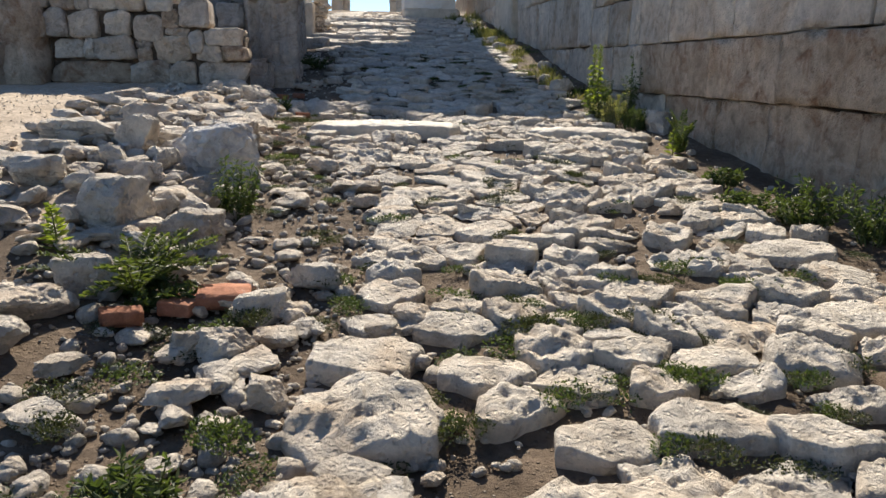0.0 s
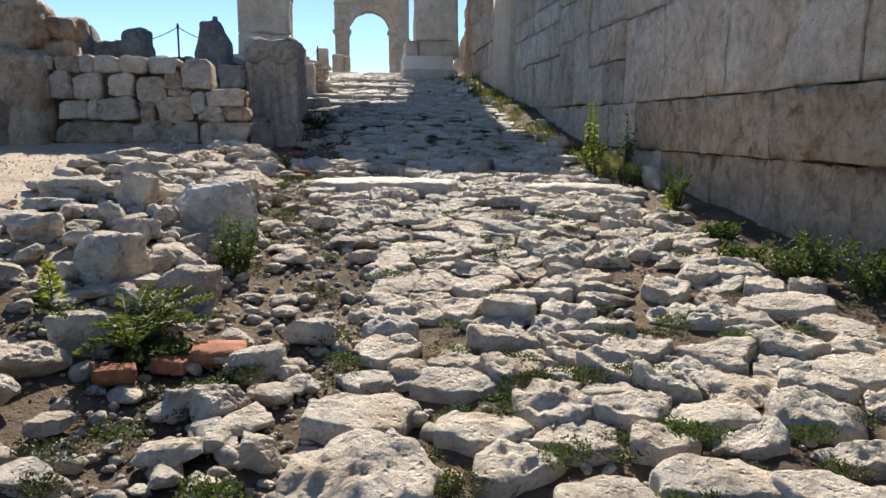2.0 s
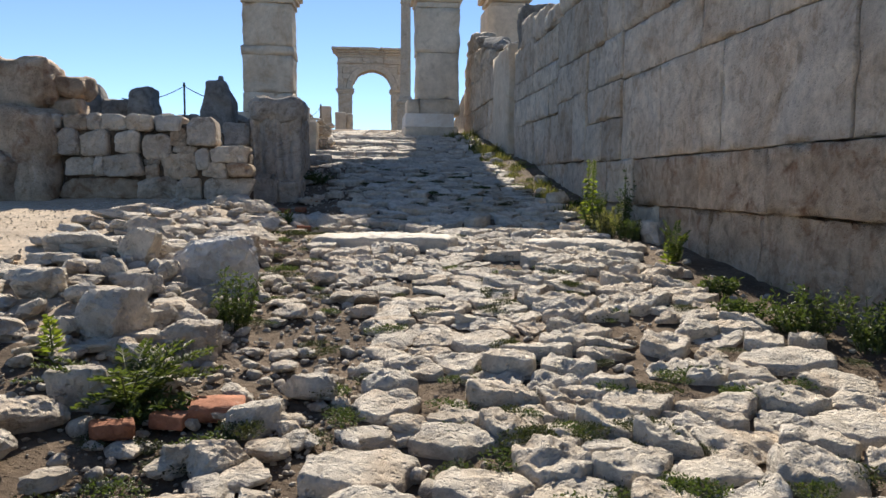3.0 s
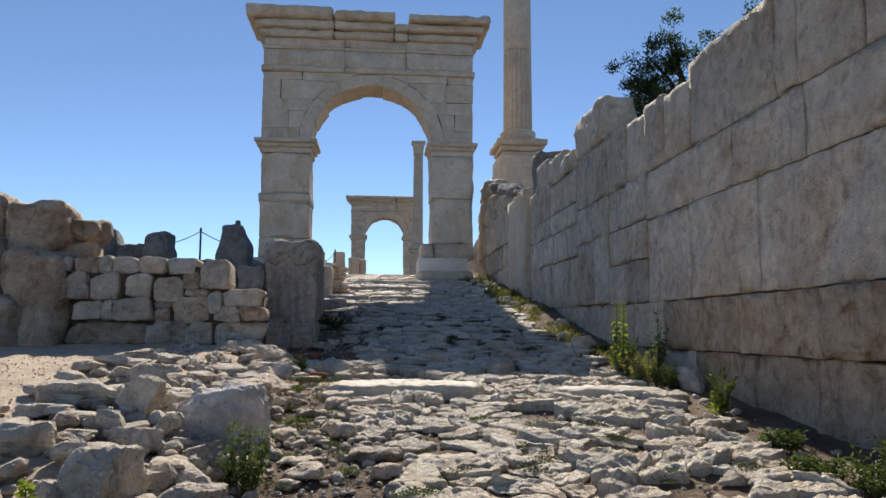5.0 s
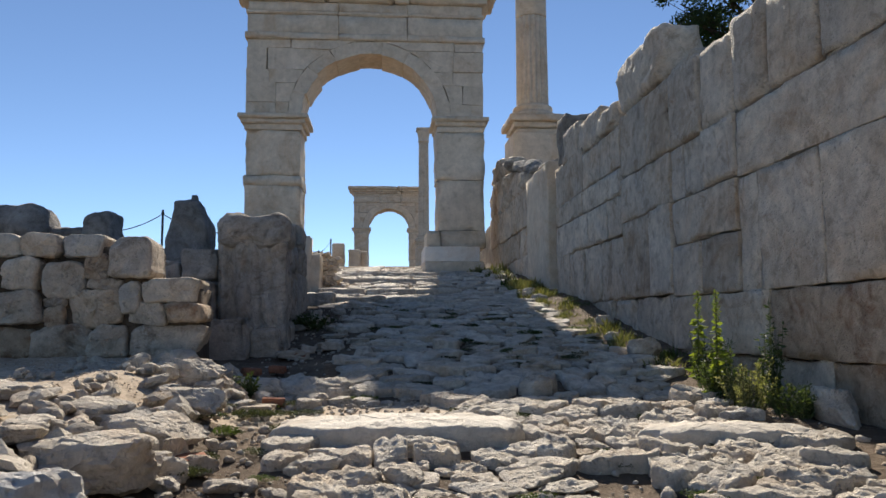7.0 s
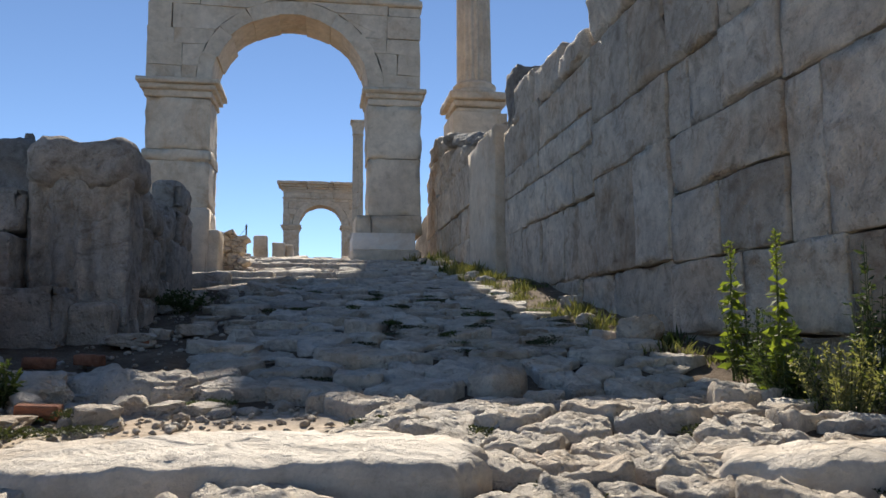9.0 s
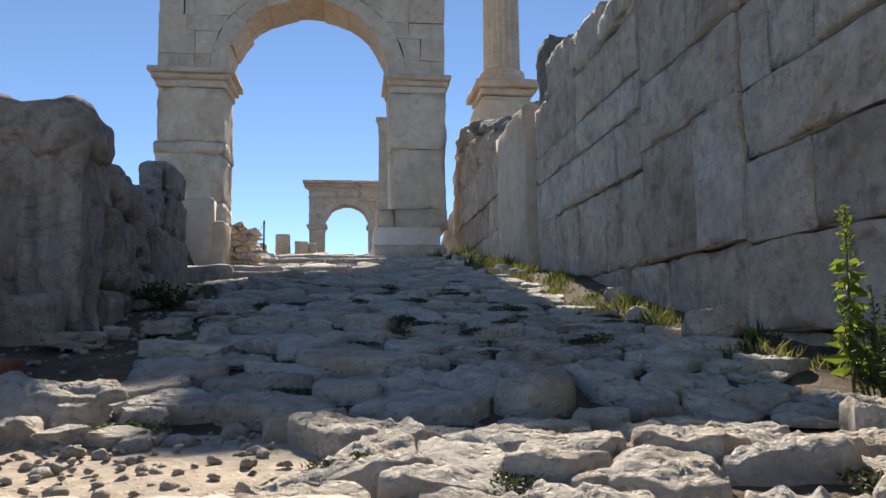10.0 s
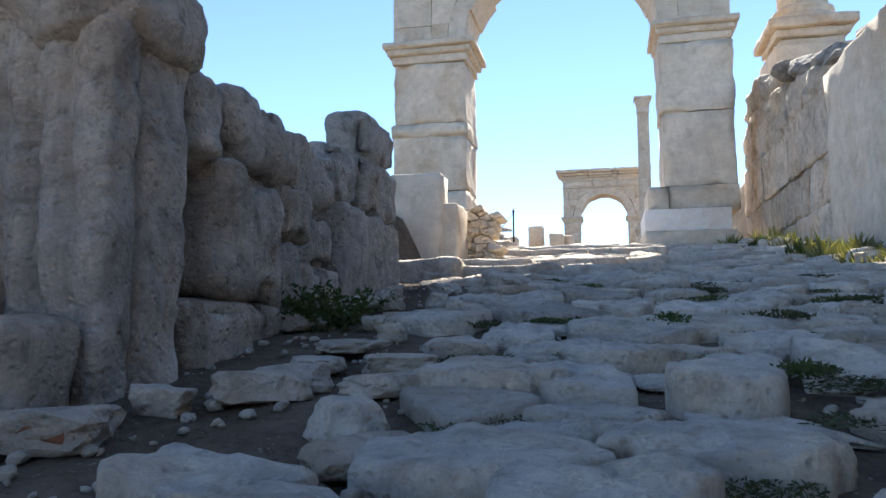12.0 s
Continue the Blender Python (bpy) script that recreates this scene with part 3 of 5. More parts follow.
for z0, z1, marks in ROWS:
    for a, b in zip(marks, marks[1:]):
        k += 1
        wall_stone(a, b, z0, z1, 30 + k, (M_WALL, M_ROCK, M_WALL_LOW, M_FLUTE, M_WALL)[k % 5])
hewn("core", -9.4, -6.2, 17.12, 18.5, 1.6, 3.45, M_SOIL, rubble, "packed earth core", r=0.1, rough=0.08, cell=0.3)
hewn("core", -6.19, -3.3, 16.99, 17.9, 1.6, 3.66, M_SOIL, rubble, "packed earth core", r=0.06, rough=0.05, cell=0.2)
hewn("core", -3.29, -2.55, 16.99, 17.9, 1.6, 3.05, M_SOIL, rubble, "packed earth core", r=0.06, rough=0.05, cell=0.2)
for i, (x0, x1, y0, y1, z0, z1, r) in enumerate([(-8.0, -6.78, 17.0, 18.2, 3.9, 5.06, 0.16), (-7.1, -6.15, 17.4, 18.3, 4.28, 4.72, 0.16), (-7.1, -6.2, 17.4, 18.2, 3.7, 4.3, 0.2), (-7.75, -6.62, 16.5, 17.6, 1.8, 3.95, 0.22),
                                               (-9.3, -7.8, 16.4, 17.9, 1.8, 4.3, 0.35), (-9.6, -8.05, 17.0, 18.3, 4.2, 5.3, 0.3), (-8.1, -7.3, 16.25, 17.0, 1.8, 3.0, 0.25), (-11.2, -9.4, 16.5, 18.0, 1.8, 4.9, 0.4)]):
    ob = hewn("boulder", x0, x1, y0, y1, z0, z1, M_WALL_LOW, r=r, rough=0.12, cell=0.09, seed=70 + i * 3.1, f=1.5, chip=0.2)
    tagged(ob, "large eroded brown-grey block at the end of the rubble wall", "boulder", "blocks at the rubble wall")

# ---- fluted pier and the wall behind it ----
pier = empty("fluted_pier", (-2.3, 20.4, 2.1), label="weathered limestone pier with shallow vertical flutes and a rounded cap", category="pier")


def fluted_shaft():
    v, f = block_data(-2.98, -1.66, 20.02, 20.8, 1.9, 4.08, r=0.05, cell=0.04, rough=0.045, seed=3.3, f=2.6)
    out = []
    for p in v:
        p = p.copy()
        worn = 0.6 + 0.5 * noise.noise(Vector((p.x * 1.1, p.z * 0.9, 4)))
        if p.y < 20.3:
            for gx, gw, gd in ((-2.72, 0.10, 0.18), (-2.38, 0.06, 0.09), (-2.15, 0.05, 0.09), (-1.92, 0.045, 0.07)):
                p.y += gd * (0.6 + 0.8 * worn) * math.exp(-((p.x - gx + 0.03 * math.sin(p.z * 2)) / gw) ** 2)
            p.y += 0.16 * step(-2.86, -2.95, p.x)
        elif p.x > -1.8:
            p.x -= 0.12 * (0.5 + worn) * math.exp(-((p.y - 20.28) / 0.08) ** 2)
        out.append(p + Vector((2.3, -20.4, -2.1)))
    return out, f


mesh_object("shaft", *fluted_shaft(), M_FLUTE, pier)
v, f = block_data(-3.03, -1.58, 19.93, 21.0, 3.98, 4.66, r=0.2, cell=0.05, rough=0.08, seed=5.3, f=1.8, chip=0.12)
mesh_object("cap", [p + Vector((2.3, -20.4, -2.1)) for p in v], f, M_FLUTE, pier, "rounded broken capstone")

left = empty("wall_left", (0, 0, 0), label="ruined wall of big eroded grey blocks in shade", category="wall", kind="structure")
for i, (y0, y1, z0, z1, x, r, rough) in enumerate([
        (20.85, 21.45, 2.0, 3.5, -2.1, 0.1, 0.06), (20.95, 21.6, 3.45, 4.22, -1.8, 0.2, 0.09), (21.38, 22.45, 2.58, 3.62, -1.72, 0.2, 0.06), (21.0, 21.9, 2.0, 2.56, -1.68, 0.12, 0.06),
        (21.92, 22.6, 2.0, 2.56, -1.8, 0.12, 0.07), (21.62, 22.9, 3.64, 4.26, -1.76, 0.2, 0.1), (22.48, 23.2, 2.3, 3.2, -1.86, 0.12, 0.08), (22.5, 23.3, 3.18, 3.66, -1.78, 0.15, 0.09),
        (23.2, 24.4, 2.3, 3.0, -1.92, 0.14, 0.08), (23.3, 24.4, 3.0, 3.55, -2.05, 0.14, 0.08), (22.92, 24.2, 3.6, 4.28, -1.94, 0.18, 0.1), (24.42, 26.7, 2.3, 3.8, -1.92, 0.08, 0.05),
        (24.3, 25.1, 3.78, 4.5, -2.02, 0.14, 0.08), (25.12, 26.6, 3.8, 4.5, -1.94, 0.1, 0.06), (25.25, 26.6, 4.46, 5.14, -1.95, 0.2, 0.04)]):
    deep = 0.62 if z1 > 4.1 else 0.9
    hewn("stone_block", x - deep, x, y0 + 0.015, y1 - 0.015, z0, z1, M_FLUTE, left, r=r * 0.8, rough=rough, cell=0.07, seed=20 + i * 2.3, f=2.4, chip=0.22)
for i, (x0, x1, y0, y1, z0, z1) in enumerate([(-3.55, -2.25, 19.25, 19.98, 1.6, 2.6), (-2.24, -1.72, 19.5, 19.98, 1.6, 2.4), (-4.9, -3.57, 19.3, 20.1, 1.7, 2.75), (-3.75, -3.0, 19.75, 20.7, 2.5, 3.35),
        (-3.65, -3.0, 20.0, 20.9, 3.35, 3.95), (-4.5, -3.67, 20.1, 21.0, 2.6, 3.75), (-5.6, -4.52, 20.0, 21.0, 2.0, 3.6), (-6.7, -5.62, 20.1, 21.0, 2.0, 3.3), (-6.2, -5.0, 19.2, 20.0, 1.7, 2.5)]):
    ob = hewn("fallen_block", x0, x1, y0, y1, z0, z1, M_FLUTE, r=0.09, rough=0.07, cell=0.12, seed=50 + i, chip=0.15)
    tagged(ob, "eroded grey limestone block at the foot of the pier", "stone block", "blocks at the pier")

# ruined blocks on the higher ground
for i, (x0, x1, y0, y1, z1, r) in enumerate([(-10.6, -8.5, 25.4, 26.6, 5.84, 0.5), (-8.9, -7.5, 25.7, 26.7, 5.12, 0.3), (-7.82, -6.8, 25.4, 26.4, 5.62, 0.42), (-12.6, -10.4, 25.4, 26.8, 5.7, 0.4)]):
    ob = hewn("boulder", x0, x1, y0, y1, 3.3, z1, M_DARKROCK, r=r, rough=0.16, cell=0.1, seed=200 + i * 1.9, f=1.3)
    tagged(ob, "dark grey weathered rock standing on the slope behind the wall", "boulder", "dark rocks on the slope")
v, f = block_data(-5.02, -4.02, 23.6, 24.6, 3.6, 5.5, r=0.12, cell=0.1, rough=0.06, seed=61, chip=0.2, f=2)
for p in v:
    p.x -= 0.22 * step(4.85, 5.45, p.z) * step(-4.6, -4.1, p.x)
    p.x += 0.16 * step(4.5, 5.4, p.z) * step(-4.6, -5.0, p.x)
ob = mesh_object("carved_block", v, f, M_DARKROCK)
tagged(ob, "dark upright carved block with a broken knob on top", "stone block")
rock("knob", (-4.45, 24.1, 5.55), (0.26, 0.26, 0.34), 77, M_DARKROCK, ob)
for i in range(9):
    x = -8.4 + i * 0.62
    tagged(rock("stone", (x, 33 + 0.3 * math.sin(i * 2.1), 5.05), (0.75, 0.7, 0.55), 310 + i, M_DARKROCK, square=0.4), "grey rubble stone in a far ruined wall line", "stone", "far ruined wall line")
for i in range(3):
    x = -4.2 + i * 0.45
    tagged(rock("stone", (x - 0.3, 28.2, 3.9 + 0.5 * fuzz(i, 3)), (0.6, 0.6, 1.2), 330 + i, M_FLUTE, square=0.5), "grey stone in the ruined wall behind the pier", "stone", "ruined wall behind the pier")

# blocks between the left wall and the arch
tagged(hewn("upright_slab", -3.35, -2.25, 30.9, 31.5, 3.2, 5.5, M_ARCH, r=0.05, rough=0.03, cell=0.3, seed=71, chip=0.1), "pale upright limestone slab standing beside the steps", "stone slab")
tagged(hewn("stone_block", -2.3, -1.95, 31.0, 32.2, 3.2, 4.9, M_ARCH, r=0.07, rough=0.04, cell=0.25, seed=73), "warm limestone block standing beside the slab", "stone block")
stack = empty("rubble_stack", (0, 0, 0), label="small stack of rough limestone rubble beside the steps", category="wall", kind="structure")
dry_stones(stack, -2.45, -1.45, 33.0, 3.7, 5.15, 0.8, 0.3, 21, M_ARCH)


# ---- arches ----
def arch(name, x0, x1, left_w, right_w, y, depth, base, impost, spring, top, label, detail):
    """A one-bay arch of dressed blocks. x0, x1: the opening; top: the cornice's upper edge."""
    a = empty(name, ((x0 + x1) / 2, y, base), label=label, category="arch")
    off = Vector(((x0 + x1) / 2, y, base))
    ob_list = []
    cx, rad = (x0 + x1) / 2, (x1 - x0) / 2
    L, R = x0 - left_w, x1 + right_w
    u = rad / 3.4
    g = 0.006

    def add(nm, *b, **kw):
        mat = kw.pop("mat", M_ARCH)
        ob_list.append(hewn(nm, *b, mat, a, **kw))

    def wedge(nm, poly, d0=0.0, seed=0):
        ob_list.append(prism(nm, poly, y + d0, y + depth - d0, M_ARCH, a, seed, 0.07 * u, 0.012 * u))

    # piers
    for side, (p, q) in enumerate(((L, x0), (x1, R))):
        z = base
        if detail and side:
            add("footing", p - 0.75, q - 0.1, y - 0.75, y + depth + 0.3, z - 1.0, z + 0.45, r=0.08, rough=0.08, cell=0.25, seed=1.4, chip=0.2)
            add("plinth", p - 0.7, q - 0.35, y - 0.7, y + depth + 0.2, z + 0.46, z + 1.2, r=0.02, rough=0.008, cell=0.5, seed=2.0, mat=M_PALE)
            add("base_block", p - 0.55, p + 0.13, y - 0.35, y + depth, z + 1.21, z + 2.04, r=0.06, rough=0.05, cell=0.2, seed=2.6, chip=0.2)
            add("base_block", p + 0.15, q + 0.04, y - 0.12, y + depth, z + 1.21, z + 2.08, r=0.04, rough=0.03, cell=0.3, seed=3.6, chip=0.15)
            z += 2.1
        else:
            add("plinth", p - 0.3 * u, q + 0.1 * u, y - 0.3 * u, y + depth + 0.3, z - 1.0, z + 1.15 * u, r=0.05, rough=0.02, cell=0.5, seed=side + 1.0)
            z += 1.15 * u
        heights = [1.1, 2.0, 0.5, 2.3] if side == 0 else [2.6, 2.5]
        s = (impost - z) / sum(heights)
        for k, h in enumerate(heights):
            inset = 0.05 * math.sin(k * 2.7 + side)
            add("pier_block", p + inset, q - inset * 0.7, y + inset * 0.6, y + depth, z + g, z + h * s - g, r=0.03, rough=0.06, cell=0.22, seed=side * 9 + k + 5.0, chip=0.3)
            z += h * s
        for k, (e, h0, h1) in enumerate(((0.05, 0.0, 0.4), (0.2, 0.4, 0.7), (0.36, 0.7, 1.0)) if side == 0 or not detail else ((0.04, 0.0, 0.4), (0.12, 0.4, 0.7), (0.26, 0.7, 1.0))):
            zz = impost + (spring - impost) * h0, impost + (spring - impost) * h1
            add("impost_moulding", p - e * u, q + e * u, y - e * u, y + depth + e * u, zz[0], zz[1], r=0.06, rough=0.03, cell=0.35, seed=side + k + 30.0, chip=0.12)
    # ring of voussoirs
    n = 9
    out = rad * (1.2 if detail else 1.3)
    for k in range(n):
        t0, t1 = math.pi * k / n + 0.001, math.pi * (k + 1) / n - 0.001
        tm = (t0 + t1) / 2
        drop = 0.05 * math.sin(k * 3.3) * u
        poly = [(cx + rr * math.cos(t), spring + rr * math.sin(t) * 0.955) for rr, t in ((rad + drop, t0), (rad + drop, tm), (rad + drop, t1), (out, t1), (out, tm), (out, t0))]
        wedge("voussoir", poly[::-1], 0.0, k)
    # courses over the piers, cut to the ring
    crown = spring + out * 0.955 + 0.02
    marks = [spring + (crown - spring) * q for q in (0, 0.17, 0.42, 0.6, 0.88, 1.0)]
    for k in range(5):
        za, zb = marks[k] + g, marks[k + 1] - g
        def edge(z):
            s = max(0.0, 1 - ((z - spring) / (out * 0.955)) ** 2)
            return out * math.sqrt(s) + 0.012
        steps = [za + (zb - za) * i / 4 for i in range(5)]
        for side in (-1, 1):
            lim = L if side < 0 else R
            curve = [(cx + side * edge(z), z) for z in steps]
            split = cx + side * (max(edge(za), edge(zb)) + (abs(lim - cx) - edge(za)) * (0.45 + 0.2 * math.sin(k * 5 + side)))
            if abs(lim - split) > 0.5 * u and abs(split - cx) > edge(za) + 0.2 * u:
                polys = [curve + [(split, zb), (split, za)], [(split + side * 0.02, za), (split + side * 0.02, zb), (lim, zb), (lim, za)]]
            else:
                polys = [curve + [(lim, zb), (lim, za)]]
            for i, poly in enumerate(polys):
                wedge("spandrel_block", poly, 0.03 * ((k + i) % 2), k * 3 + i + side)
    # architrave, frieze, cornice
    rise = top - crown
    bands = [(0.12, 0.0, 0.09, "architrave_moulding"), (0.0, 0.09, 0.37, "architrave"), (0.07, 0.37, 0.42, "architrave_moulding"), (0.0, 0.42, 0.56, "frieze_block")]
    for e, h0, h1, nm in bands:
        cuts = [L - e * u, cx - 1.6 * u, cx + 1.9 * u, R + e * u]
        for k in range(3):
            add(nm, cuts[k] + (g if k else 0), cuts[k + 1], y - e * u, y + depth + e * u, crown + rise * h0 + 0.004, crown + rise * h1, r=0.05, rough=0.035, cell=0.4, seed=40 + k + h0 * 9, chip=0.1)
    tiers = [(0.25, 0.56, 0.69), (0.55, 0.69, 0.82), (0.95, 0.82, 1.0)]
    for e, h0, h1 in tiers:
        cuts = [L - e * u, cx - 2.2 * u, cx + 1.25 * u, cx + 2.0 * u, R + e * u]
        for k in range(4):
            t1 = h1
            if k == 2 and detail and h1 > 0.9:
                continue
            if detail and h1 == 1.0:
                t1 = (1.0, 0.95, 1.0, 0.94)[k]
            add("cornice_block", cuts[k] + g, cuts[k + 1], y - e * u, y + depth + e * u, crown + rise * h0 + 0.004, crown + rise * t1, r=0.12 * u, rough=0.07 * u, cell=0.35, seed=60 + k * 2.1 + h0 * 7, chip=0.16)
    if detail:
        add("cornice_block", R + 0.3 * u, R + 0.98 * u, y - 0.7, y + depth, top - 0.5, top + 0.02, r=0.2, rough=0.1, cell=0.3, seed=88.0)
    for o in ob_list:
        o.data.transform(Matrix.Translation(-off))
    return a


arch("arch", -4.0, 2.93, 2.8, 2.42, 42.8, 2.3, 5.15, 12.35, 13.15, 20.75, "tall Roman stone arch with moulded imposts and a broken cornice", True)
arch("far_arch", -1.8, 3.4, 1.9, 1.8, 100, 2.6, 6.2, 14.3, 14.9, 20.2, "distant sunlit limestone arch with a projecting cornice", False)


# ---- columns ----
def column(place, radius, z_ped, z_base, z_top, capital, label):
    c = empty("column", place, label=label, category="column")
    x, y, z = place
    w = radius * 1.9
    dz = -z
    v, f = block_data(-w * 0.8, w * 0.8, -w * 0.8, w * 0.8, -0.3, z_ped - z - 1.1, r=0.06, cell=0.4, rough=0.04, seed=2.0)
    mesh_object("pedestal", v, f, M_ARCH, c)
    for e, h0, h1 in ((0.82, -1.1, -0.75), (0.95, -0.75, -0.4), (1.12, -0.4, 0.0)):
        v, f = block_data(-w * e * 0.8, w * e * 0.8, -w * e * 0.8, w * e * 0.8, z_ped - z + h0, z_ped - z + h1, r=0.08, cell=0.4, rough=0.05, seed=3 + e, chip=0.1)
        mesh_object("pedestal_moulding", v, f, M_ARCH, c)
    b = z_ped - z
    t = z_base - z
    h = t - b
    prof = [(radius * 1.32, b), (radius * 1.4, b + h * 0.15), (radius * 1.42, b + h * 0.3), (radius * 1.28, b + h * 0.42), (radius * 1.12, b + h * 0.55), (radius * 1.24, b + h * 0.7), (radius * 1.22, b + h * 0.85), (radius * 1.05, t)]
    mesh_object("column_base", *lathe(prof, 40), M_ARCH, c)
    total = z_top - z - t
    cuts = [0, 0.36, 0.68, 1.0] if not capital else [0, 0.4, 0.75, 1.0]
    for k in range(3):
        za, zb = t + total * cuts[k] + 0.01, t + total * cuts[k + 1] - 0.01
        ra, rb = radius * (1 - 0.1 * cuts[k]), radius * (1 - 0.1 * cuts[k + 1])
        prof = [(ra * 0.97, za), (ra, za + 0.06)] + [(ra + (rb - ra) * i / 6, za + 0.06 + (zb - za - 0.12) * i / 6) for i in range(1, 7)] + [(rb * 0.97, zb)]
        mesh_object("drum", *lathe(prof, 96, 18 if k == 0 or capital else 0, radius * 0.15), M_ARCH, c)
    if capital:
        tt = z_top - z
        prof = [(radius * 0.95, tt), (radius * 1.1, tt + 0.12), (radius * 0.98, tt + 0.2), (radius * 1.05, tt + 0.7), (radius * 1.2, tt + 1.2), (radius * 1.42, tt + 1.5)]
        cap = mesh_object("capital", *lathe(prof, 32, 8, radius * 0.12), M_ARCH, c)
        v, f = block_data(-radius * 1.35, radius * 1.35, -radius * 1.35, radius * 1.35, tt + 1.5, tt + 1.75, r=0.08, cell=0.3, rough=0.04, seed=1.0)
        mesh_object("abacus", v, f, M_ARCH, cap)
    return c


column((9.2, 48.9, 8.5), 0.98, 14.75, 15.6, 31.0, False, "tall fluted limestone column on a moulded pedestal")
column((5.05, 96, 6.2), 0.68, 12.9, 13.5, 25.1, True, "distant slender column with a leafy capital on a pedestal")

# posts with a rope, far stumps
def rope_post(x, y, z, h, lean):
    p = empty("rope_post", (x, y, z), label="thin dark iron post carrying a slack rope", category="post", group="rope posts")
    post = mesh_object("post", *lathe([(0.038, -0.3), (0.038, h), (0.028, h + 0.03)], 10), M_METAL, p)
    bm = bmesh.new()
    bmesh.ops.create_cone(bm, cap_ends=True, segments=8, radius1=0.06, radius2=0.05, depth=0.05, matrix=Matrix.Translation((0, 0, h - 0.08)))
    part("collar", bm, M_METAL, post)
    return p


def rope(a, b, sag):
    bm = bmesh.new()
    n = 14
    rings = []
    for i in range(n + 1):
        t = i / n
        c = Vector(a).lerp(Vector(b), t) - Vector((0, 0, sag * 4 * t * (1 - t)))
        rings.append([bm.verts.new(c + Vector((0, math.cos(q) * 0.02, math.sin(q) * 0.02))) for q in (0, 2.1, 4.2)])
    for i in range(n):
        for k in range(3):
            bm.faces.new((rings[i][k], rings[i][(k + 1) % 3], rings[i + 1][(k + 1) % 3], rings[i + 1][k]))
    return tagged(part("rope", bm, M_METAL, None), "slack dark rope hung between two posts", "rope", "ropes")


rope_post(-2.68, 46, 5.6, 1.55, 0)
rope_post(-3.35, 46.3, 5.6, 0.95, 0)
rope((-2.68, 46, 7.05), (-3.35, 46.3, 6.45), 0.12)
rope((-3.35, 46.3, 6.5), (-6.4, 47, 7.0), 0.2)
rope_post(-6.95, 30, 4.55, 1.66, 0)
rope((-6.95, 30, 6.1), (-9.6, 31, 5.7), 0.25)
rope((-6.95, 30, 6.1), (-5.2, 31, 5.6), 0.15)
for i, (x, y, w, h) in enumerate([(-3.25, 62, 0.95, 2.45), (-2.05, 62.5, 0.9, 2.05), (-4.6, 61, 0.8, 1.7), (-1.35, 63, 0.6, 1.95), (-5.6, 64, 1.2, 1.6)]):
    tagged(hewn("column_stump", x - w / 2, x + w / 2, y - 0.4, y + 0.4, 6.0, 6.2 + h, M_ARCH, r=0.12, rough=0.06, cell=0.3, seed=90 + i, chip=0.15), "broken pale stone stump standing in the square", "stone stump", "stumps in the square")

# ---- kerb steps across the road ----
for i, (x0, x1, y0, y1, z) in enumerate([(-2.5, -1.2, 27.4, 28.1, 3.42), (-1.2, 0.3, 27.5, 28.1, 3.32), (0.3, 1.7, 27.45, 28.1, 3.3), (1.7, 2.6, 27.5, 28.1, 3.25), (-2.0, -0.4, 30.6, 31.2, 3.72), (-0.4, 1.3, 30.6, 31.2, 3.7), (1.3, 2.9, 30.6, 31.2, 3.7), (-1.6, 0.5, 34.6, 35.2, 4.3), (0.5, 2.4, 34.7, 35.2, 4.3), (-1.6, 2.6, 38.6, 39.1, 4.82)]):
    tagged(hewn("step_stone", x0, x1, y0, y1, z - 0.6, z, M_PAVE, r=0.08, rough=0.06, cell=0.15, seed=110 + i), "worn pale limestone step stone across the road", "step", "steps across the road")


# ---- tree behind the wall ----
def leaf_cloud(bm, centre, radius, count, size, rng, flat=0.7):
    for _ in range(count):
        d = Vector((rng.gauss(0, 1), rng.gauss(0, 1), rng.gauss(0, flat)))
        d = d.normalized() * radius * rng.random() ** 0.5
        blade(bm, Vector(centre) + d, Vector((rng.gauss(0, 1), rng.gauss(0, 1), rng.gauss(0.3, 0.8))).normalized(), size * rng.uniform(0.6, 1.3), size * rng.uniform(0.22, 0.4), rng)


def blade(bm, p, way, length, width, rng):
    """One leaf: four corners bent along its middle."""
    side = way.cross(Vector((rng.gauss(0, 1), rng.gauss(0, 1), rng.gauss(0, 1)))).normalized() * width / 2
    up = way.cross(side).normalized() * length * 0.12
    a = bm.verts.new(p)
    b = bm.verts.new(p + way * length * 0.5 + side + up)
    c = bm.verts.new(p + way * length)
    d = bm.verts.new(p + way * length * 0.5 - side + up)
    bm.faces.new((a, b, c))
    bm.faces.new((a, c, d))


def limb(bm, a, b, ra, rb, n=7):
    a, b = Vector(a), Vector(b)
    d = (b - a).normalized()
    s = d.orthogonal().normalized()
    t = d.cross(s)
    rows = []
    for p, r in ((a, ra), (b, rb)):
        rows.append([bm.verts.new(p + (s * math.cos(2 * math.pi * i / n) + t * math.sin(2 * math.pi * i / n)) * r) for i in range(n)])
    for i in range(n):
        bm.faces.new((rows[0][i], rows[0][(i + 1) % n], rows[1][(i + 1) % n], rows[1][i]))


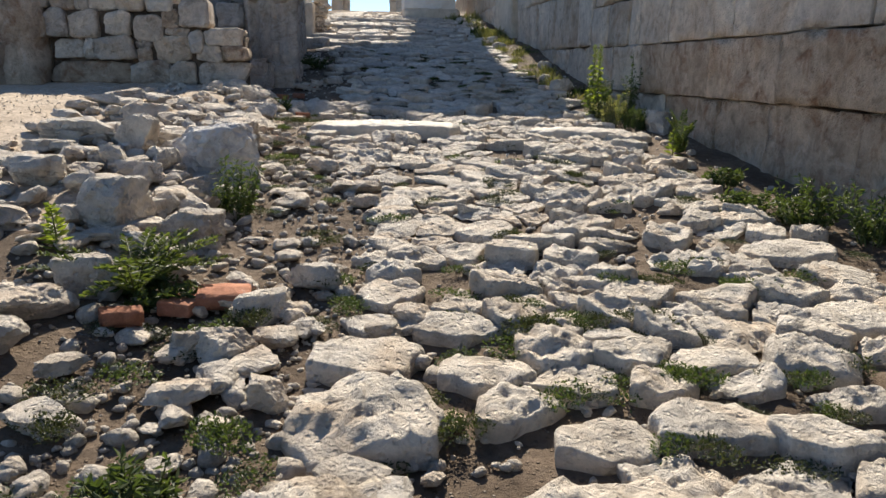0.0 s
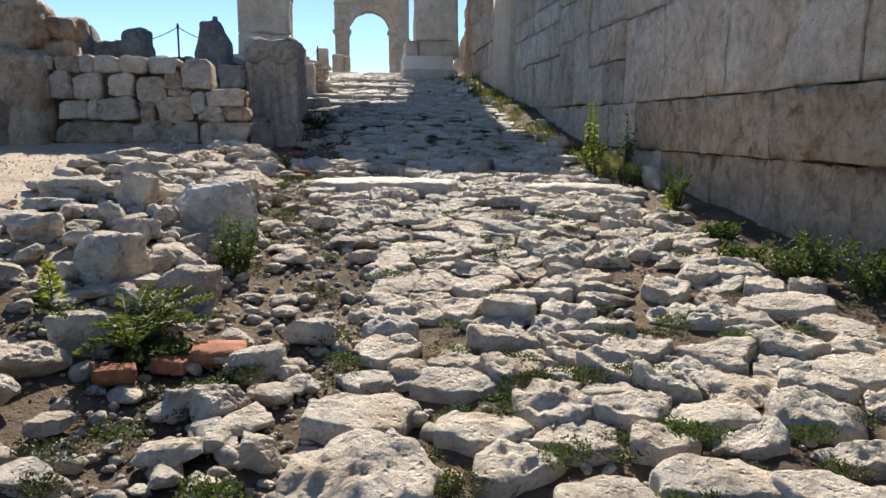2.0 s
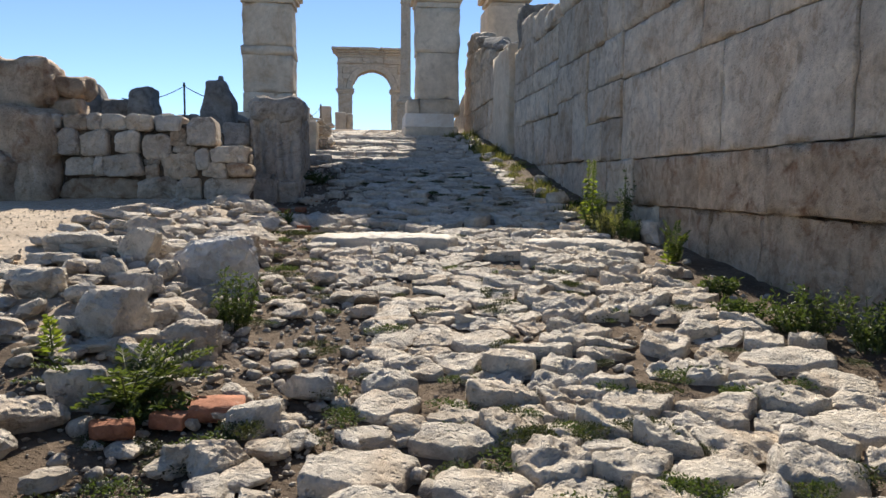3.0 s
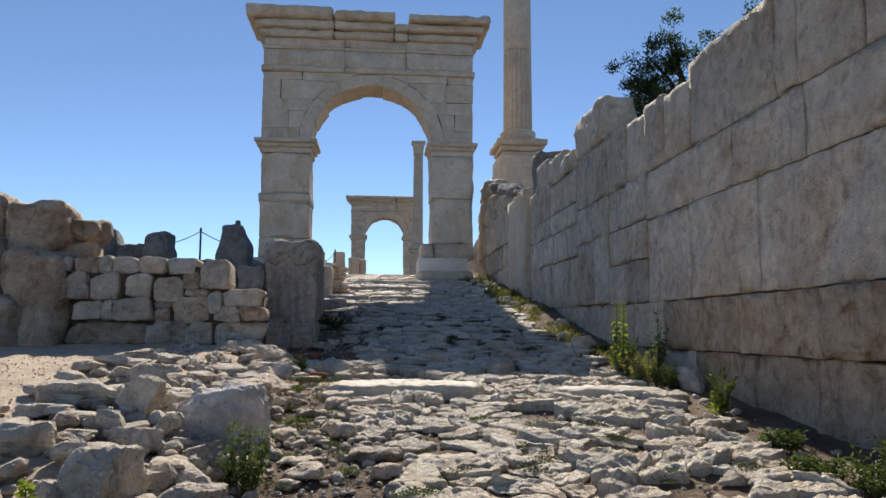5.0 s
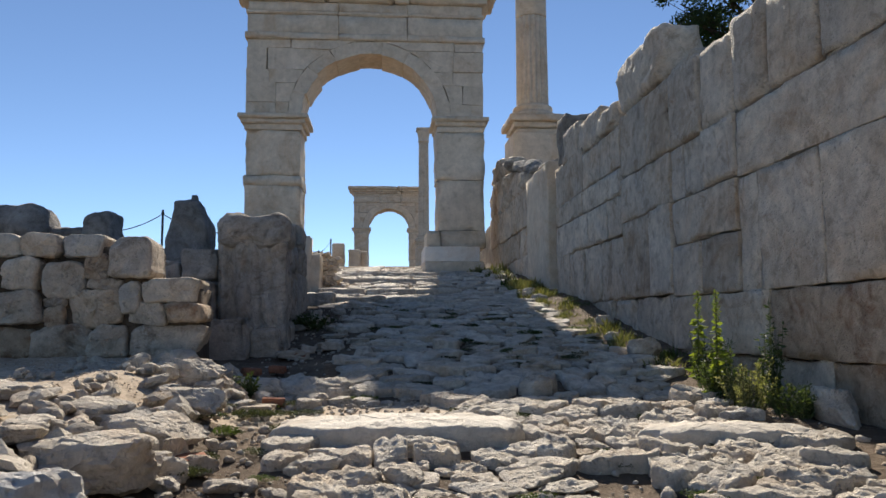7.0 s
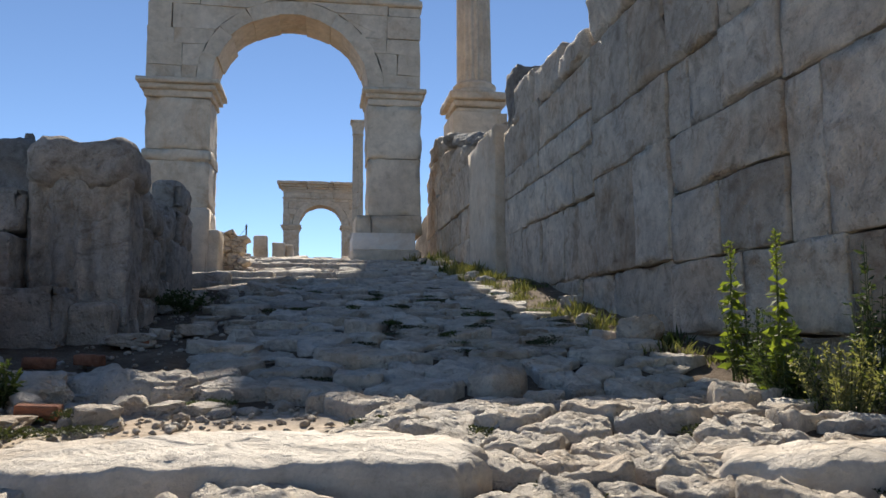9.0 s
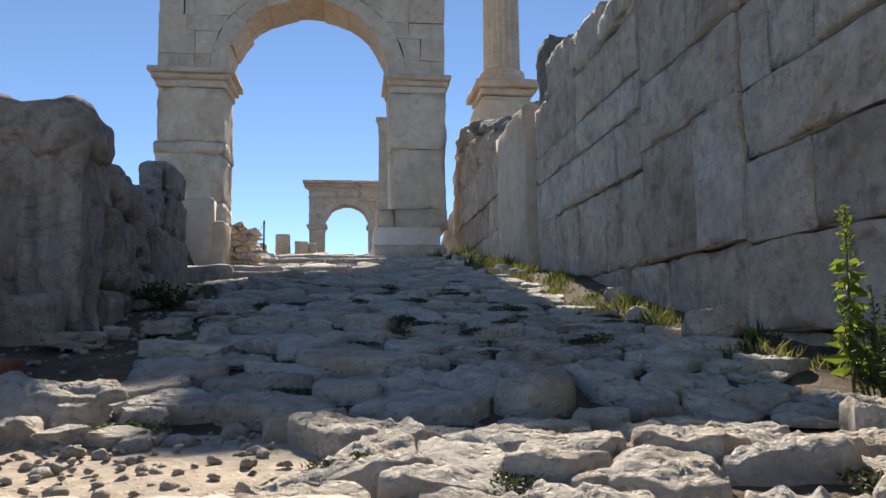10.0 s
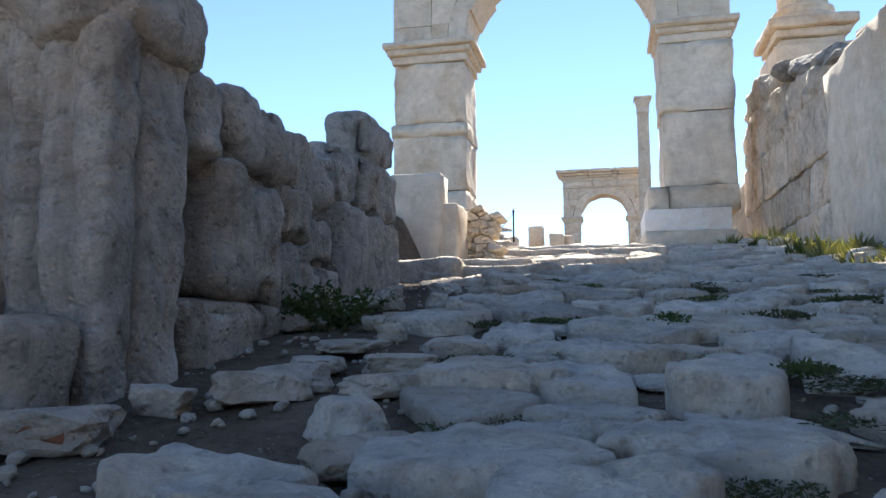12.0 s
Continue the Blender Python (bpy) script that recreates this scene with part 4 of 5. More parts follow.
def tree(x, y, z, seed):
    r = random.Random(seed)
    t = empty("tree", (x, y, z), label="small dark green tree growing behind the retaining wall", category="tree")
    bm, lv = bmesh.new(), bmesh.new()
    limb(bm, (0, 0, -0.4), (0.1, 0, 1.6), 0.22, 0.16, 10)
    for k in range(20):
        a = 2 * math.pi * k / 20 + r.uniform(-0.3, 0.3)
        reach = r.uniform(1.6, 3.0)
        base = Vector((0.1, 0, 0.7 + 0.055 * k))
        tip = base + Vector((math.cos(a) * reach, math.sin(a) * reach, r.uniform(0.4, 2.4)))
        mid = base.lerp(tip, 0.5) + Vector((0, 0, 0.25))
        limb(bm, base, mid, 0.08, 0.05)
        limb(bm, mid, tip, 0.05, 0.015)
        for q in range(9):
            c = base.lerp(tip, r.uniform(0.35, 1.05)) + Vector((r.gauss(0, 0.3), r.gauss(0, 0.3), r.gauss(0.1, 0.3)))
            limb(bm, base.lerp(tip, 0.6), c, 0.018, 0.006, 4)
            leaf_cloud(lv, c, r.uniform(0.22, 0.42), 120, 0.14, r)
    part("trunk", bm, M_BARK, t)
    part("crown", lv, M_TREE, t, smooth=False)["kind"] = "stuff"


tree(9.6, 22.5, 7.5, 4)


# ---- weeds ----
def weed(place, height, spread, seed, kind, label, group=""):
    """kind: spike (upright stems clothed with leaves), fern (arching fronds), bush (leafy mound), grass."""
    r = random.Random(seed)
    w = empty("weed", place, label=label, category="weed", group=group)
    bm, lv = bmesh.new(), bmesh.new()
    mat = M_LEAF
    if kind == "spike":
        mat = M_LEAF_BRIGHT
        for k in range(max(1, int(spread * 6))):
            b = Vector((r.uniform(-0.5, 0.5) * spread, r.uniform(-0.5, 0.5) * spread, -0.05))
            top = b + Vector((r.gauss(0, 0.07), r.gauss(0, 0.07), height * r.uniform(0.6, 1.0)))
            limb(bm, b, top, 0.012, 0.004, 5)
            n = int(height * 60)
            for i in range(n):
                f = i / n
                a = i * 2.4 + r.uniform(-0.4, 0.4)
                blade(lv, b.lerp(top, 0.12 + 0.88 * f), Vector((math.cos(a), math.sin(a), r.uniform(-0.1, 0.7))).normalized(), 0.17 * (1.1 - 0.75 * f), 0.055, r)
    elif kind == "tall":
        mat = M_LEAF_BRIGHT
        top = Vector((0.05, 0.03, height))
        limb(bm, (0, 0, -0.05), top, 0.016, 0.006, 6)
        for i in range(70):
            f = i / 70
            a = i * 2.4
            p = Vector((0, 0, 0)).lerp(top, 0.1 + 0.62 * f)
            blade(lv, p, Vector((math.cos(a), math.sin(a), r.uniform(-0.9, 0.3))).normalized(), r.uniform(0.12, 0.26) * (1.1 - 0.5 * f), 0.085, r)
        for i in range(120):
            p = Vector((0, 0, 0)).lerp(top, r.uniform(0.72, 1.0)) + Vector((r.gauss(0, 0.02), r.gauss(0, 0.02), 0))
            blade(lv, p, Vector((r.gauss(0, 1), r.gauss(0, 1), 0.6)).normalized(), 0.05, 0.02, r)
    elif kind == "spikes":
        mat = M_LEAF_DRY if seed % 2 else M_LEAF
        for k in range(int(34 * spread)):
            a, q = r.uniform(0, 2 * math.pi), spread * 0.5 * r.random() ** 0.6
            b = Vector((math.cos(a) * q * 0.5, math.sin(a) * q * 0.5, -0.03))
            top = Vector((math.cos(a) * q, math.sin(a) * q, height * r.uniform(0.45, 1.0)))
            limb(bm, b, top, 0.008, 0.004, 4)
            for i in range(60):
                p = b.lerp(top, r.uniform(0.15, 1.0)) + Vector((r.gauss(0, 0.018), r.gauss(0, 0.018), 0))
                blade(lv, p, Vector((r.gauss(0, 1), r.gauss(0, 1), r.gauss(0.7, 0.5))).normalized(), r.uniform(0.03, 0.065), 0.02, r)
    elif kind == "fern":
        mat = M_LEAF_FERN
        for k in range(int(spread * 16)):
            a = r.uniform(0, 2 * math.pi)
            reach = spread * r.uniform(0.35, 0.6)
            tip = Vector((math.cos(a) * reach, math.sin(a) * reach, height * r.uniform(0.35, 1.0)))
            mid = tip * 0.5 + Vector((0, 0, height * 0.22))
            pts = [Vector((0, 0, 0)), mid, tip]
            limb(bm, pts[0], mid, 0.008, 0.006, 4)
            limb(bm, mid, tip, 0.006, 0.002, 4)
            for i in range(30):
                f = (i + 1) / 30
                p = pts[0].lerp(mid, f * 2) if f < 0.5 else mid.lerp(tip, f * 2 - 1)
                d = (tip - pts[0]).normalized()
                s = d.cross(Vector((0, 0, 1))).normalized()
                for sg in (-1, 1):
                    blade(lv, p, (s * sg + d * 0.5 + Vector((0, 0, r.gauss(0.1, 0.25)))).normalized(), 0.13 * (1.1 - 0.7 * f), 0.03, r)
    elif kind == "bush":
        for k in range(int(26 * spread) + 8):
            a = r.uniform(0, 2 * math.pi)
            q = r.random() ** 0.6 * spread * 0.5
            tip = Vector((math.cos(a) * q, math.sin(a) * q * 0.7, height * r.uniform(0.35, 1.0) * (1.1 - 0.5 * q / spread)))
            limb(bm, (tip.x * 0.4, tip.y * 0.4, -0.03), tip, 0.008, 0.003, 4)
            for i in range(26):
                f = r.random()
                p = Vector((tip.x * 0.4, tip.y * 0.4, 0)).lerp(tip, 0.15 + 0.85 * f)
                blade(lv, p, Vector((r.gauss(0, 1), r.gauss(0, 1), r.gauss(0.3, 0.6))).normalized(), r.uniform(0.05, 0.10), 0.03, r)
    else:
        mat = M_LEAF_DRY if kind == "grass_dry" else M_LEAF
        for k in range(int(120 * spread) + 20):
            b = Vector((r.gauss(0, 0.28) * spread, r.gauss(0, 0.3) * spread, -0.03))
            fall = math.exp(-(b.x ** 2 + b.y ** 2) / (0.2 * spread ** 2))
            blade(lv, b, Vector((r.gauss(b.x, 0.4), r.gauss(b.y, 0.4), 1)).normalized(), height * r.uniform(0.35, 1.2) * (0.35 + 0.65 * fall), 0.011, r)
        limb(bm, (0, 0, -0.05), (0, 0, height * 0.5), 0.004, 0.002, 4)
    part("stem", bm, M_STEM, w)["kind"] = "stuff"
    part("leaves", lv, mat, w, smooth=False)["kind"] = "stuff"
    return w


def at(x, y, dz=0.0):
    return (x, y, land(x, y) + dz - 0.03)


weed(at(5.0, 15.9), 1.6, 0.3, 1, "tall", "tall weed with drooping yellow-green leaves and a flower spike", "weeds along the wall")
weed(at(5.25, 17.1), 1.5, 0.3, 2, "tall", "tall weed with drooping yellow-green leaves and a flower spike", "weeds along the wall")
weed(at(5.1, 15.2), 0.7, 0.9, 3, "spikes", "bushy grey-green weed with many upright spikes", "weeds along the wall")
weed(at(5.05, 15.9), 0.6, 0.9, 4, "bush", "dense dark green weed bush at the foot of the wall", "weeds along the wall")
weed(at(5.6, 15.5), 1.4, 0.4, 21, "bush", "dark spindly weed against the wall", "weeds along the wall")
weed(at(5.4, 16.9), 0.9, 0.7, 6, "spikes", "dark spiky weed at the foot of the wall", "weeds along the wall")
weed(at(5.25, 16.2), 0.75, 0.7, 5, "bush", "dense dark green weed bush at the foot of the wall", "weeds along the wall")
weed(at(5.45, 14.6), 0.45, 0.8, 8, "spikes", "dark spiky weed at the foot of the wall", "weeds along the wall")
weed(at(5.3, 12.1), 0.72, 0.5, 6, "fern", "feathery green weed beside the wall", "weeds along the wall")
weed(at(5.15, 12.0), 0.6, 0.3, 7, "spike", "feathery green weed beside the wall", "weeds along the wall")
weed(at(5.1, 7.9), 0.62, 1.3, 8, "bush", "low leafy green weed patch at the road's edge", "weeds along the wall")
weed(at(5.5, 7.3), 0.75, 0.9, 9, "bush", "low leafy green weed patch at the road's edge", "weeds along the wall")
weed(at(4.7, 8.6), 0.28, 0.9, 10, "bush", "low leafy green weed patch at the road's edge", "weeds along the wall")
weed(at(5.0, 9.8), 0.3, 0.7, 11, "bush", "low leafy green weed patch at the road's edge", "weeds along the wall")
weed(at(-2.6, 6.55), 0.8, 0.22, 12, "spike", "upright bright green weed among the rocks", "weeds among the rocks")
weed(at(-1.85, 6.1), 0.5, 1.4, 13, "fern", "spreading fern-like green weed among the rocks", "weeds among the rocks")
weed(at(-1.6, 5.95), 0.22, 0.7, 14, "bush", "spreading fern-like green weed among the rocks", "weeds among the rocks")
weed(at(-1.4, 8.4), 0.72, 0.6, 15, "bush", "grey-green weed with small flowers against a boulder", "weeds among the rocks")
weed(at(-2.85, 5.2), 0.45, 0.4, 16, "spike", "upright bright green weed among the rocks", "weeds among the rocks")
weed(at(-2.5, 4.3), 0.3, 0.6, 17, "bush", "low green weed on stony soil", "weeds among the rocks")
weed(at(-1.7, 16.2), 0.42, 0.4, 18, "bush", "small bright green weed beside the pier", "weeds among the rocks")
weed(at(-1.1, 3.4), 0.3, 0.5, 19, "bush", "low green weed on stony soil", "weeds among the rocks")
weed(at(-1.45, 22.7), 0.42, 1.3, 20, "bush", "dark green weed at the foot of the ruined wall", "weeds among the rocks")
r = random.Random(8)
for i in range(40):
    y = 17.6 + i * 0.41 + r.uniform(-0.2, 0.2)
    x = r.uniform(4.75, 5.75)
    kind = r.choice(["grass", "grass_dry", "grass_dry", "grass_dry", "grass_dry"])
    weed(at(x, y), r.uniform(0.14, 0.36), r.uniform(0.4, 0.9), 101 + 2 * i, kind, "sunlit tuft of grass and weeds at the foot of the wall", "tufts along the wall")
for i in range(22):
    y = r.uniform(26.5, 41.5)
    weed(at(r.uniform(4.7, 5.85), y), r.uniform(0.2, 0.55), r.uniform(0.5, 0.9), 301 + 2 * i, r.choice(["grass", "grass_dry", "grass_dry"]), "sunlit tuft of grass and weeds at the foot of the wall", "tufts along the wall")


# ---- loose stones ----
def stone_on(name, x, y, w, d, h, seed, material, label, group, sink=0.25, turn=0.0, square=0.3, tilt=(0, 0), level=4, rough=0.07):
    v, f = rock_data((w, d, h), seed, level, 12, rough, square)
    m = pose(x, y, land(x, y) + h * (0.5 - sink), tilt[0], tilt[1], turn)
    ob = mesh_object(name, [p for p in v], f, material, smooth=False)
    ob.matrix_world = m
    return tagged(ob, label, "stone", group)


PALE = "pale rough limestone boulder among the rubble"
BOULDERS = [(-1.9, 9.95, 1.1, 0.8, 1.05, 10), (-1.7, 7.45, 0.78, 0.55, 0.5, -8), (-2.42, 7.3, 0.76, 0.62, 0.68, 20), (-2.2, 6.0, 0.46, 0.4, 0.42, 0), (-2.45, 5.5, 0.56, 0.46, 0.34, 30),
            (-3.55, 9.9, 1.05, 0.65, 0.46, 0), (-0.94, 5.05, 0.4, 0.32, 0.3, 0), (-1.22, 5.1, 0.24, 0.22, 0.24, 0), (-0.6, 4.35, 0.32, 0.28, 0.3, 15), (-2.5, 5.0, 0.4, 0.3, 0.26, 15),
            (-2.1, 11.6, 1.15, 0.75, 0.5, -6)]
BOULDERS_UP = [(-2.75, 9.6, 0.42, 0.4, 0.66, 5), (-2.5, 8.65, 0.62, 0.35, 0.3, 12), (-2.05, 12.9, 1.0, 0.7, 0.34, 6), (-0.75, 5.75, 0.42, 0.34, 0.28, 40), (-0.45, 6.35, 0.45, 0.3, 0.3, -25),
               (-1.95, 14.4, 0.8, 0.6, 0.42, 0), (-2.3, 15.8, 0.7, 0.5, 0.42, 0), (-3.05, 11.4, 0.7, 0.5, 0.36, 0), (-3.3, 8.2, 0.6, 0.5, 0.42, 0), (5.05, 18.9, 0.6, 0.5, 0.55, 0), (5.75, 14.3, 0.5, 0.8, 0.6, 0), (-1.6, 16.5, 0.9, 0.5, 0.4, 0)]
for i, (x, y, w, d, h, turn) in enumerate(BOULDERS + BOULDERS_UP):
    stone_on("boulder", x, y, w, d, h, 400 + i, M_ROCK if i else M_BOULDER, PALE if i else "rounded grey-blue boulder with pits and lichen", "boulders beside the road", 0.3, turn, 0.65 if i in (1, 5, 10, 12) else 0.3, rough=0.095, level=5 if i < 3 else 4)

r = random.Random(3)
for i in range(330):
    y = r.uniform(6.8, 16.9)
    x = r.gauss(-2.05 - 0.012 * y, 0.42 if y > 11 else 0.6)
    if x > -1.4 or x < -3.9:
        continue
    s = 0.1 + 0.28 * r.random() ** 1.7
    stone_on("rubble_stone", x, y, s * 1.15, s * r.uniform(0.6, 1), s * r.uniform(0.45, 0.9), 600 + i, M_ROCK, "pale broken limestone piece in the rubble heap", "rubble heap", 0.15, r.uniform(0, 180), 0.1, (r.uniform(-20, 20), r.uniform(-20, 20)), level=2, rough=0.1)

for i in range(70):
    y = r.uniform(6.9, 13.5)
    x = r.uniform(-4.4, -1.75)
    s = r.uniform(0.2, 0.55)
    stone_on("rubble_stone", x, y, s * 1.3, s, s * r.uniform(0.28, 0.45), 1700 + i, M_ROCK, "flat pale limestone piece lying on the rubble bank", "rubble heap", 0.2, r.uniform(0, 180), 0.6, (r.uniform(-4, 12), r.uniform(-8, 8)), level=3, rough=0.09)

r = random.Random(78)
for i in range(16):
    s = r.uniform(0.25, 0.6)
    stone_on("loose_stone", r.uniform(4.9, 5.8), r.uniform(19, 41), s, s * 0.8, s * 0.6, 1500 + i, M_ROCK, "pale limestone piece among weeds beside the wall", "stones beside the wall", 0.25, r.uniform(0, 180), 0.5, level=3, rough=0.08)
r = random.Random(77)
for i in range(44):
    x, y = r.uniform(-1.7, 0.2), r.uniform(15.2, 25.5)
    s = r.uniform(0.18, 0.55)
    stone_on("flat_stone", x, y, s * 1.3, s, r.uniform(0.12, 0.24), 1200 + i, M_ROCK, "flat broken limestone piece lying in shaded soil", "flat stones by the pier", 0.3, r.uniform(0, 180), 0.7, level=3, rough=0.1)
for i in range(170):
    x, y = r.uniform(-1.7, 0.5) if i % 3 else r.uniform(-2.9, -0.6), 2.6 + 10 * r.random() ** 0.9
    s = 0.1 + 0.26 * r.random() ** 1.8
    stone_on("loose_stone", x, y, s * 1.2, s, s * r.uniform(0.35, 0.7), 1300 + i, M_ROCK, "small pale limestone piece lying on the soil", "loose stones on the soil", 0.2, r.uniform(0, 180), 0.1, level=3, rough=0.12)

# bricks and tiles
for i, (x, y, w, d, turn, tx) in enumerate([(-1.12, 5.95, 0.42, 0.34, 8, 4), (-1.42, 5.8, 0.26, 0.28, -12, 2), (-1.78, 5.5, 0.3, 0.26, 20, -6), (-1.25, 15.9, 0.3, 0.26, 8, 0), (-1.5, 12.6, 0.3, 0.25, 30, 8), (-1.35, 19.3, 0.34, 0.24, 10, 3), (-1.5, 18.0, 0.26, 0.2, -5, 2), (-1.85, 17.6, 0.3, 0.25, 20, 0)]):
    v, f = block_data(-w / 2, w / 2, -d / 2, d / 2, -0.05, 0.06, r=0.015, cell=0.09, rough=0.012, seed=i + 0.5, chip=0.06, f=4)
    ob = mesh_object("brick", v, f, M_BRICK)
    ob.matrix_world = pose(x, y, land(x, y) + 0.06, tx, 3, turn)
    tagged(ob, "broken orange terracotta brick lying on the soil", "brick", "broken bricks")


# ---- paving ----
# the stones that stand out: centre x, y, width, depth, height, turn, smooth
NEAR_STONES = [(0.0, 4.0, 1.15, 0.85, 0.13, -6, 0), (-0.25, 3.2, 1.0, 0.6, 0.1, 0, 0), (0.25, 6.05, 0.66, 0.58, 0.06, 4, 1), (0.17, 5.5, 0.72, 0.42, 0.03, 0, 1),
               (0.05, 4.85, 0.84, 0.68, 0.11, 6, 1), (0.8, 4.62, 0.70, 0.48, 0.08, -4, 1), (1.35, 4.9, 0.66, 0.5, 0.11, -14, 0), (1.3, 7.65, 0.64, 0.57, 0.09, 8, 1),
               (1.38, 3.75, 0.68, 0.47, 0.07, -6, 1), (2.08, 3.85, 0.95, 0.42, 0.11, 0, 1), (1.1, 3.1, 0.95, 0.6, 0.1, 0, 0), (2.0, 3.0, 0.75, 0.5, 0.1, 0, 0)]
EDGE_STONES = [(3.2, 4.65, 0.74, 0.68, 0.10, 0, 0), (4.28, 6.95, 1.14, 0.6, 0.08, 2, 1), (4.4, 6.25, 0.7, 0.6, 0.08, 0, 1), (3.95, 5.35, 0.9, 0.62, 0.08, 0, 1),
               (0.32, 13.75, 2.85, 0.95, 0.18, -2, 2), (3.88, 13.4, 2.0, 0.62, 0.13, -3, 2)]
SHADE_STONES = [(0.48, 19.1, 0.95, 0.6, 0.1, 4, 1), (1.5, 20.2, 0.56, 0.45, 0.17, 8, 1), (1.5, 22.25, 1.75, 0.55, 0.1, 2, 1), (0.3, 20.45, 0.9, 0.45, 0.13, -4, 1), (1.35, 19.35, 0.85, 0.6, 0.1, -6, 1),
                (0.75, 16.75, 0.85, 0.55, 0.1, 3, 1), (1.75, 16.75, 1.0, 0.6, 0.1, -4, 1), (-0.85, 16.95, 1.25, 0.6, 0.15, 5, 0), (1.4, 18.05, 1.3, 0.55, 0.11, -2, 1), (-0.4, 22.6, 0.9, 0.5, 0.12, 6, 1), (2.6, 16.9, 0.7, 0.5, 0.14, 0, 0)]
NAMED = NEAR_STONES + EDGE_STONES + SHADE_STONES

pavement = empty("pavement", (0, 0, 0), label="old Roman road paved with uneven pale limestone slabs", category="road", kind="structure")


def near_named(x, y, grow=0.0):
    for nx, ny, w, d, h, turn, smooth in NAMED:
        if ((x - nx) / (w / 2 + grow)) ** 2 + ((y - ny) / (d / 2 + grow)) ** 2 < 1:
            return True
    return False


def paved(x, y):
    left_edge = float(np.interp(y, (2, 5, 7, 9, 11, 13, 17, 21, 26, 28, 44), (-0.6, -0.25, 0.1, 0.2, -0.3, -1.1, -0.4, 0.0, -0.5, -2.3, -3.0))) + 0.25 * fuzz(x, y, 1, 1.1)
    right_edge = float(np.interp(y, (2, 6, 9, 12, 15, 18, 24, 44), (6.0, 5.0, 4.7, 4.7, 4.9, 4.9, 4.7, 5.6))) + 0.2 * fuzz(x, y, 2, 1.3)
    return left_edge < x < right_edge


def build_paving():
    r = random.Random(17)
    seeds = []
    y = 1.6
    row = 0
    while y < 44.5:
        sx = float(np.interp(y, (2, 10, 14, 17, 24, 44), (0.47, 0.46, 0.48, 0.48, 0.56, 0.85)))
        sy = float(np.interp(y, (2, 10, 14, 17, 24, 44), (0.35, 0.35, 0.36, 0.37, 0.43, 0.62)))
        x = -3.4 + (row % 2) * sx * 0.5
        while x < 6.4:
            px, py = x + r.uniform(-0.45, 0.45) * sx, y + r.uniform(-0.48, 0.48) * sy
            if r.random() > 0.16:
                seeds.append((px, py, sx))
            x += sx * r.uniform(0.75, 1.25)
        y += sy
        row += 1
    far_v, far_f = [], []
    count = 0
    for i, ((x, y, sx), poly) in enumerate(voronoi(seeds, 1.9, 1.4)):
        if not paved(x, y) or near_named(x, y, 0.04):
            continue
        if 14.5 < y < 16.3 and x < 1.0 + 0.5 * fuzz(x, y, 4, 1.2):      # bare trodden earth
            continue
        bare = fuzz(x, y, 6, 0.8) + 0.5 * fuzz(x, y, 9, 2.0)
        if bare > (0.44 if x > 0.6 else 0.3) and y < 16:
            continue
        cx, cy = sum(p[0] for p in poly) / len(poly), sum(p[1] for p in poly) / len(poly)
        shrink = r.uniform(0.78, 0.98) if y < 16 else r.uniform(0.70, 0.94)
        poly = [(cx + (p[0] - cx) * shrink, cy + (p[1] - cy) * shrink) for p in poly]
        if near_named(cx, cy, 0.06):
            continue
        h = (r.uniform(0.01, 0.13) * (0.45 if 7.5 < y < 12.5 and 0.2 < x < 2.0 else 1.0)) if y < 16 else r.uniform(0.015, 0.11)
        tilt = (r.gauss(0, 0.10), r.gauss(0.0, 0.10)) if y < 16 else (r.gauss(0, 0.06), r.gauss(0, 0.08))
        rough = r.uniform(0.024, 0.055) * (0.7 if 7.5 < y < 12.5 and 0.2 < x < 2.0 else 1.0) if y < 16 else r.uniform(0.014, 0.032)
        near = y < 20 and count < 300
        v, f = laid(slab_data(poly, h, i * 0.37, 40 if y < 24 else 20, FINE if y < 25 else PLAIN, rough, r.uniform(-0.01, 0.025), tilt, 2.6, r.uniform(0.87, 0.97) if y < 16 else r.uniform(0.89, 0.98)))
        if near:
            mesh_object("paving_stone", v, f, M_PAVE, pavement)
            count += 1
        else:
            k = len(far_v)
            far_v += v
            far_f += [tuple(a + k for a in q) for q in f]
    ob = mesh_object("far_paving", far_v, far_f, M_PAVE, pavement, "shaded worn paving slabs farther up the road")
    ob["kind"] = "stuff"
    for i, (x, y, w, d, h, turn, smooth) in enumerate(NAMED):
        rr = random.Random(50 + i)
        poly = []
        n = 7 if smooth < 2 else 12
        for k in range(n):
            a = 2 * math.pi * (k + rr.uniform(-0.25, 0.25)) / n
            e = 2 if smooth < 2 else 4
            q = (abs(math.cos(a)) ** e + abs(math.sin(a)) ** e) ** (-1 / e) * rr.uniform(0.84, 1.1)
            px, py = q * math.cos(a) * w / 2, q * math.sin(a) * d / 2
            t = radians(turn)
            poly.append((x + px * math.cos(t) - py * math.sin(t), y + px * math.sin(t) + py * math.cos(t)))
        rough = (0.055, 0.022, 0.026)[smooth]
        v, f = laid(slab_data(poly, h, 900 + i, 60 if smooth < 2 else 110, FINE, rough, 0.05 if smooth == 0 else 0.01 if smooth == 1 else 0.04, (rr.gauss(0, 0.06), rr.gauss(0.0, 0.04)) if smooth < 2 else (0.0, -0.02), 2.4, 0.95 if smooth < 2 else 0.88))
        mesh_object("paving_stone", v, f, M_SLAB if smooth == 2 else M_PAVE, pavement)


build_paving()


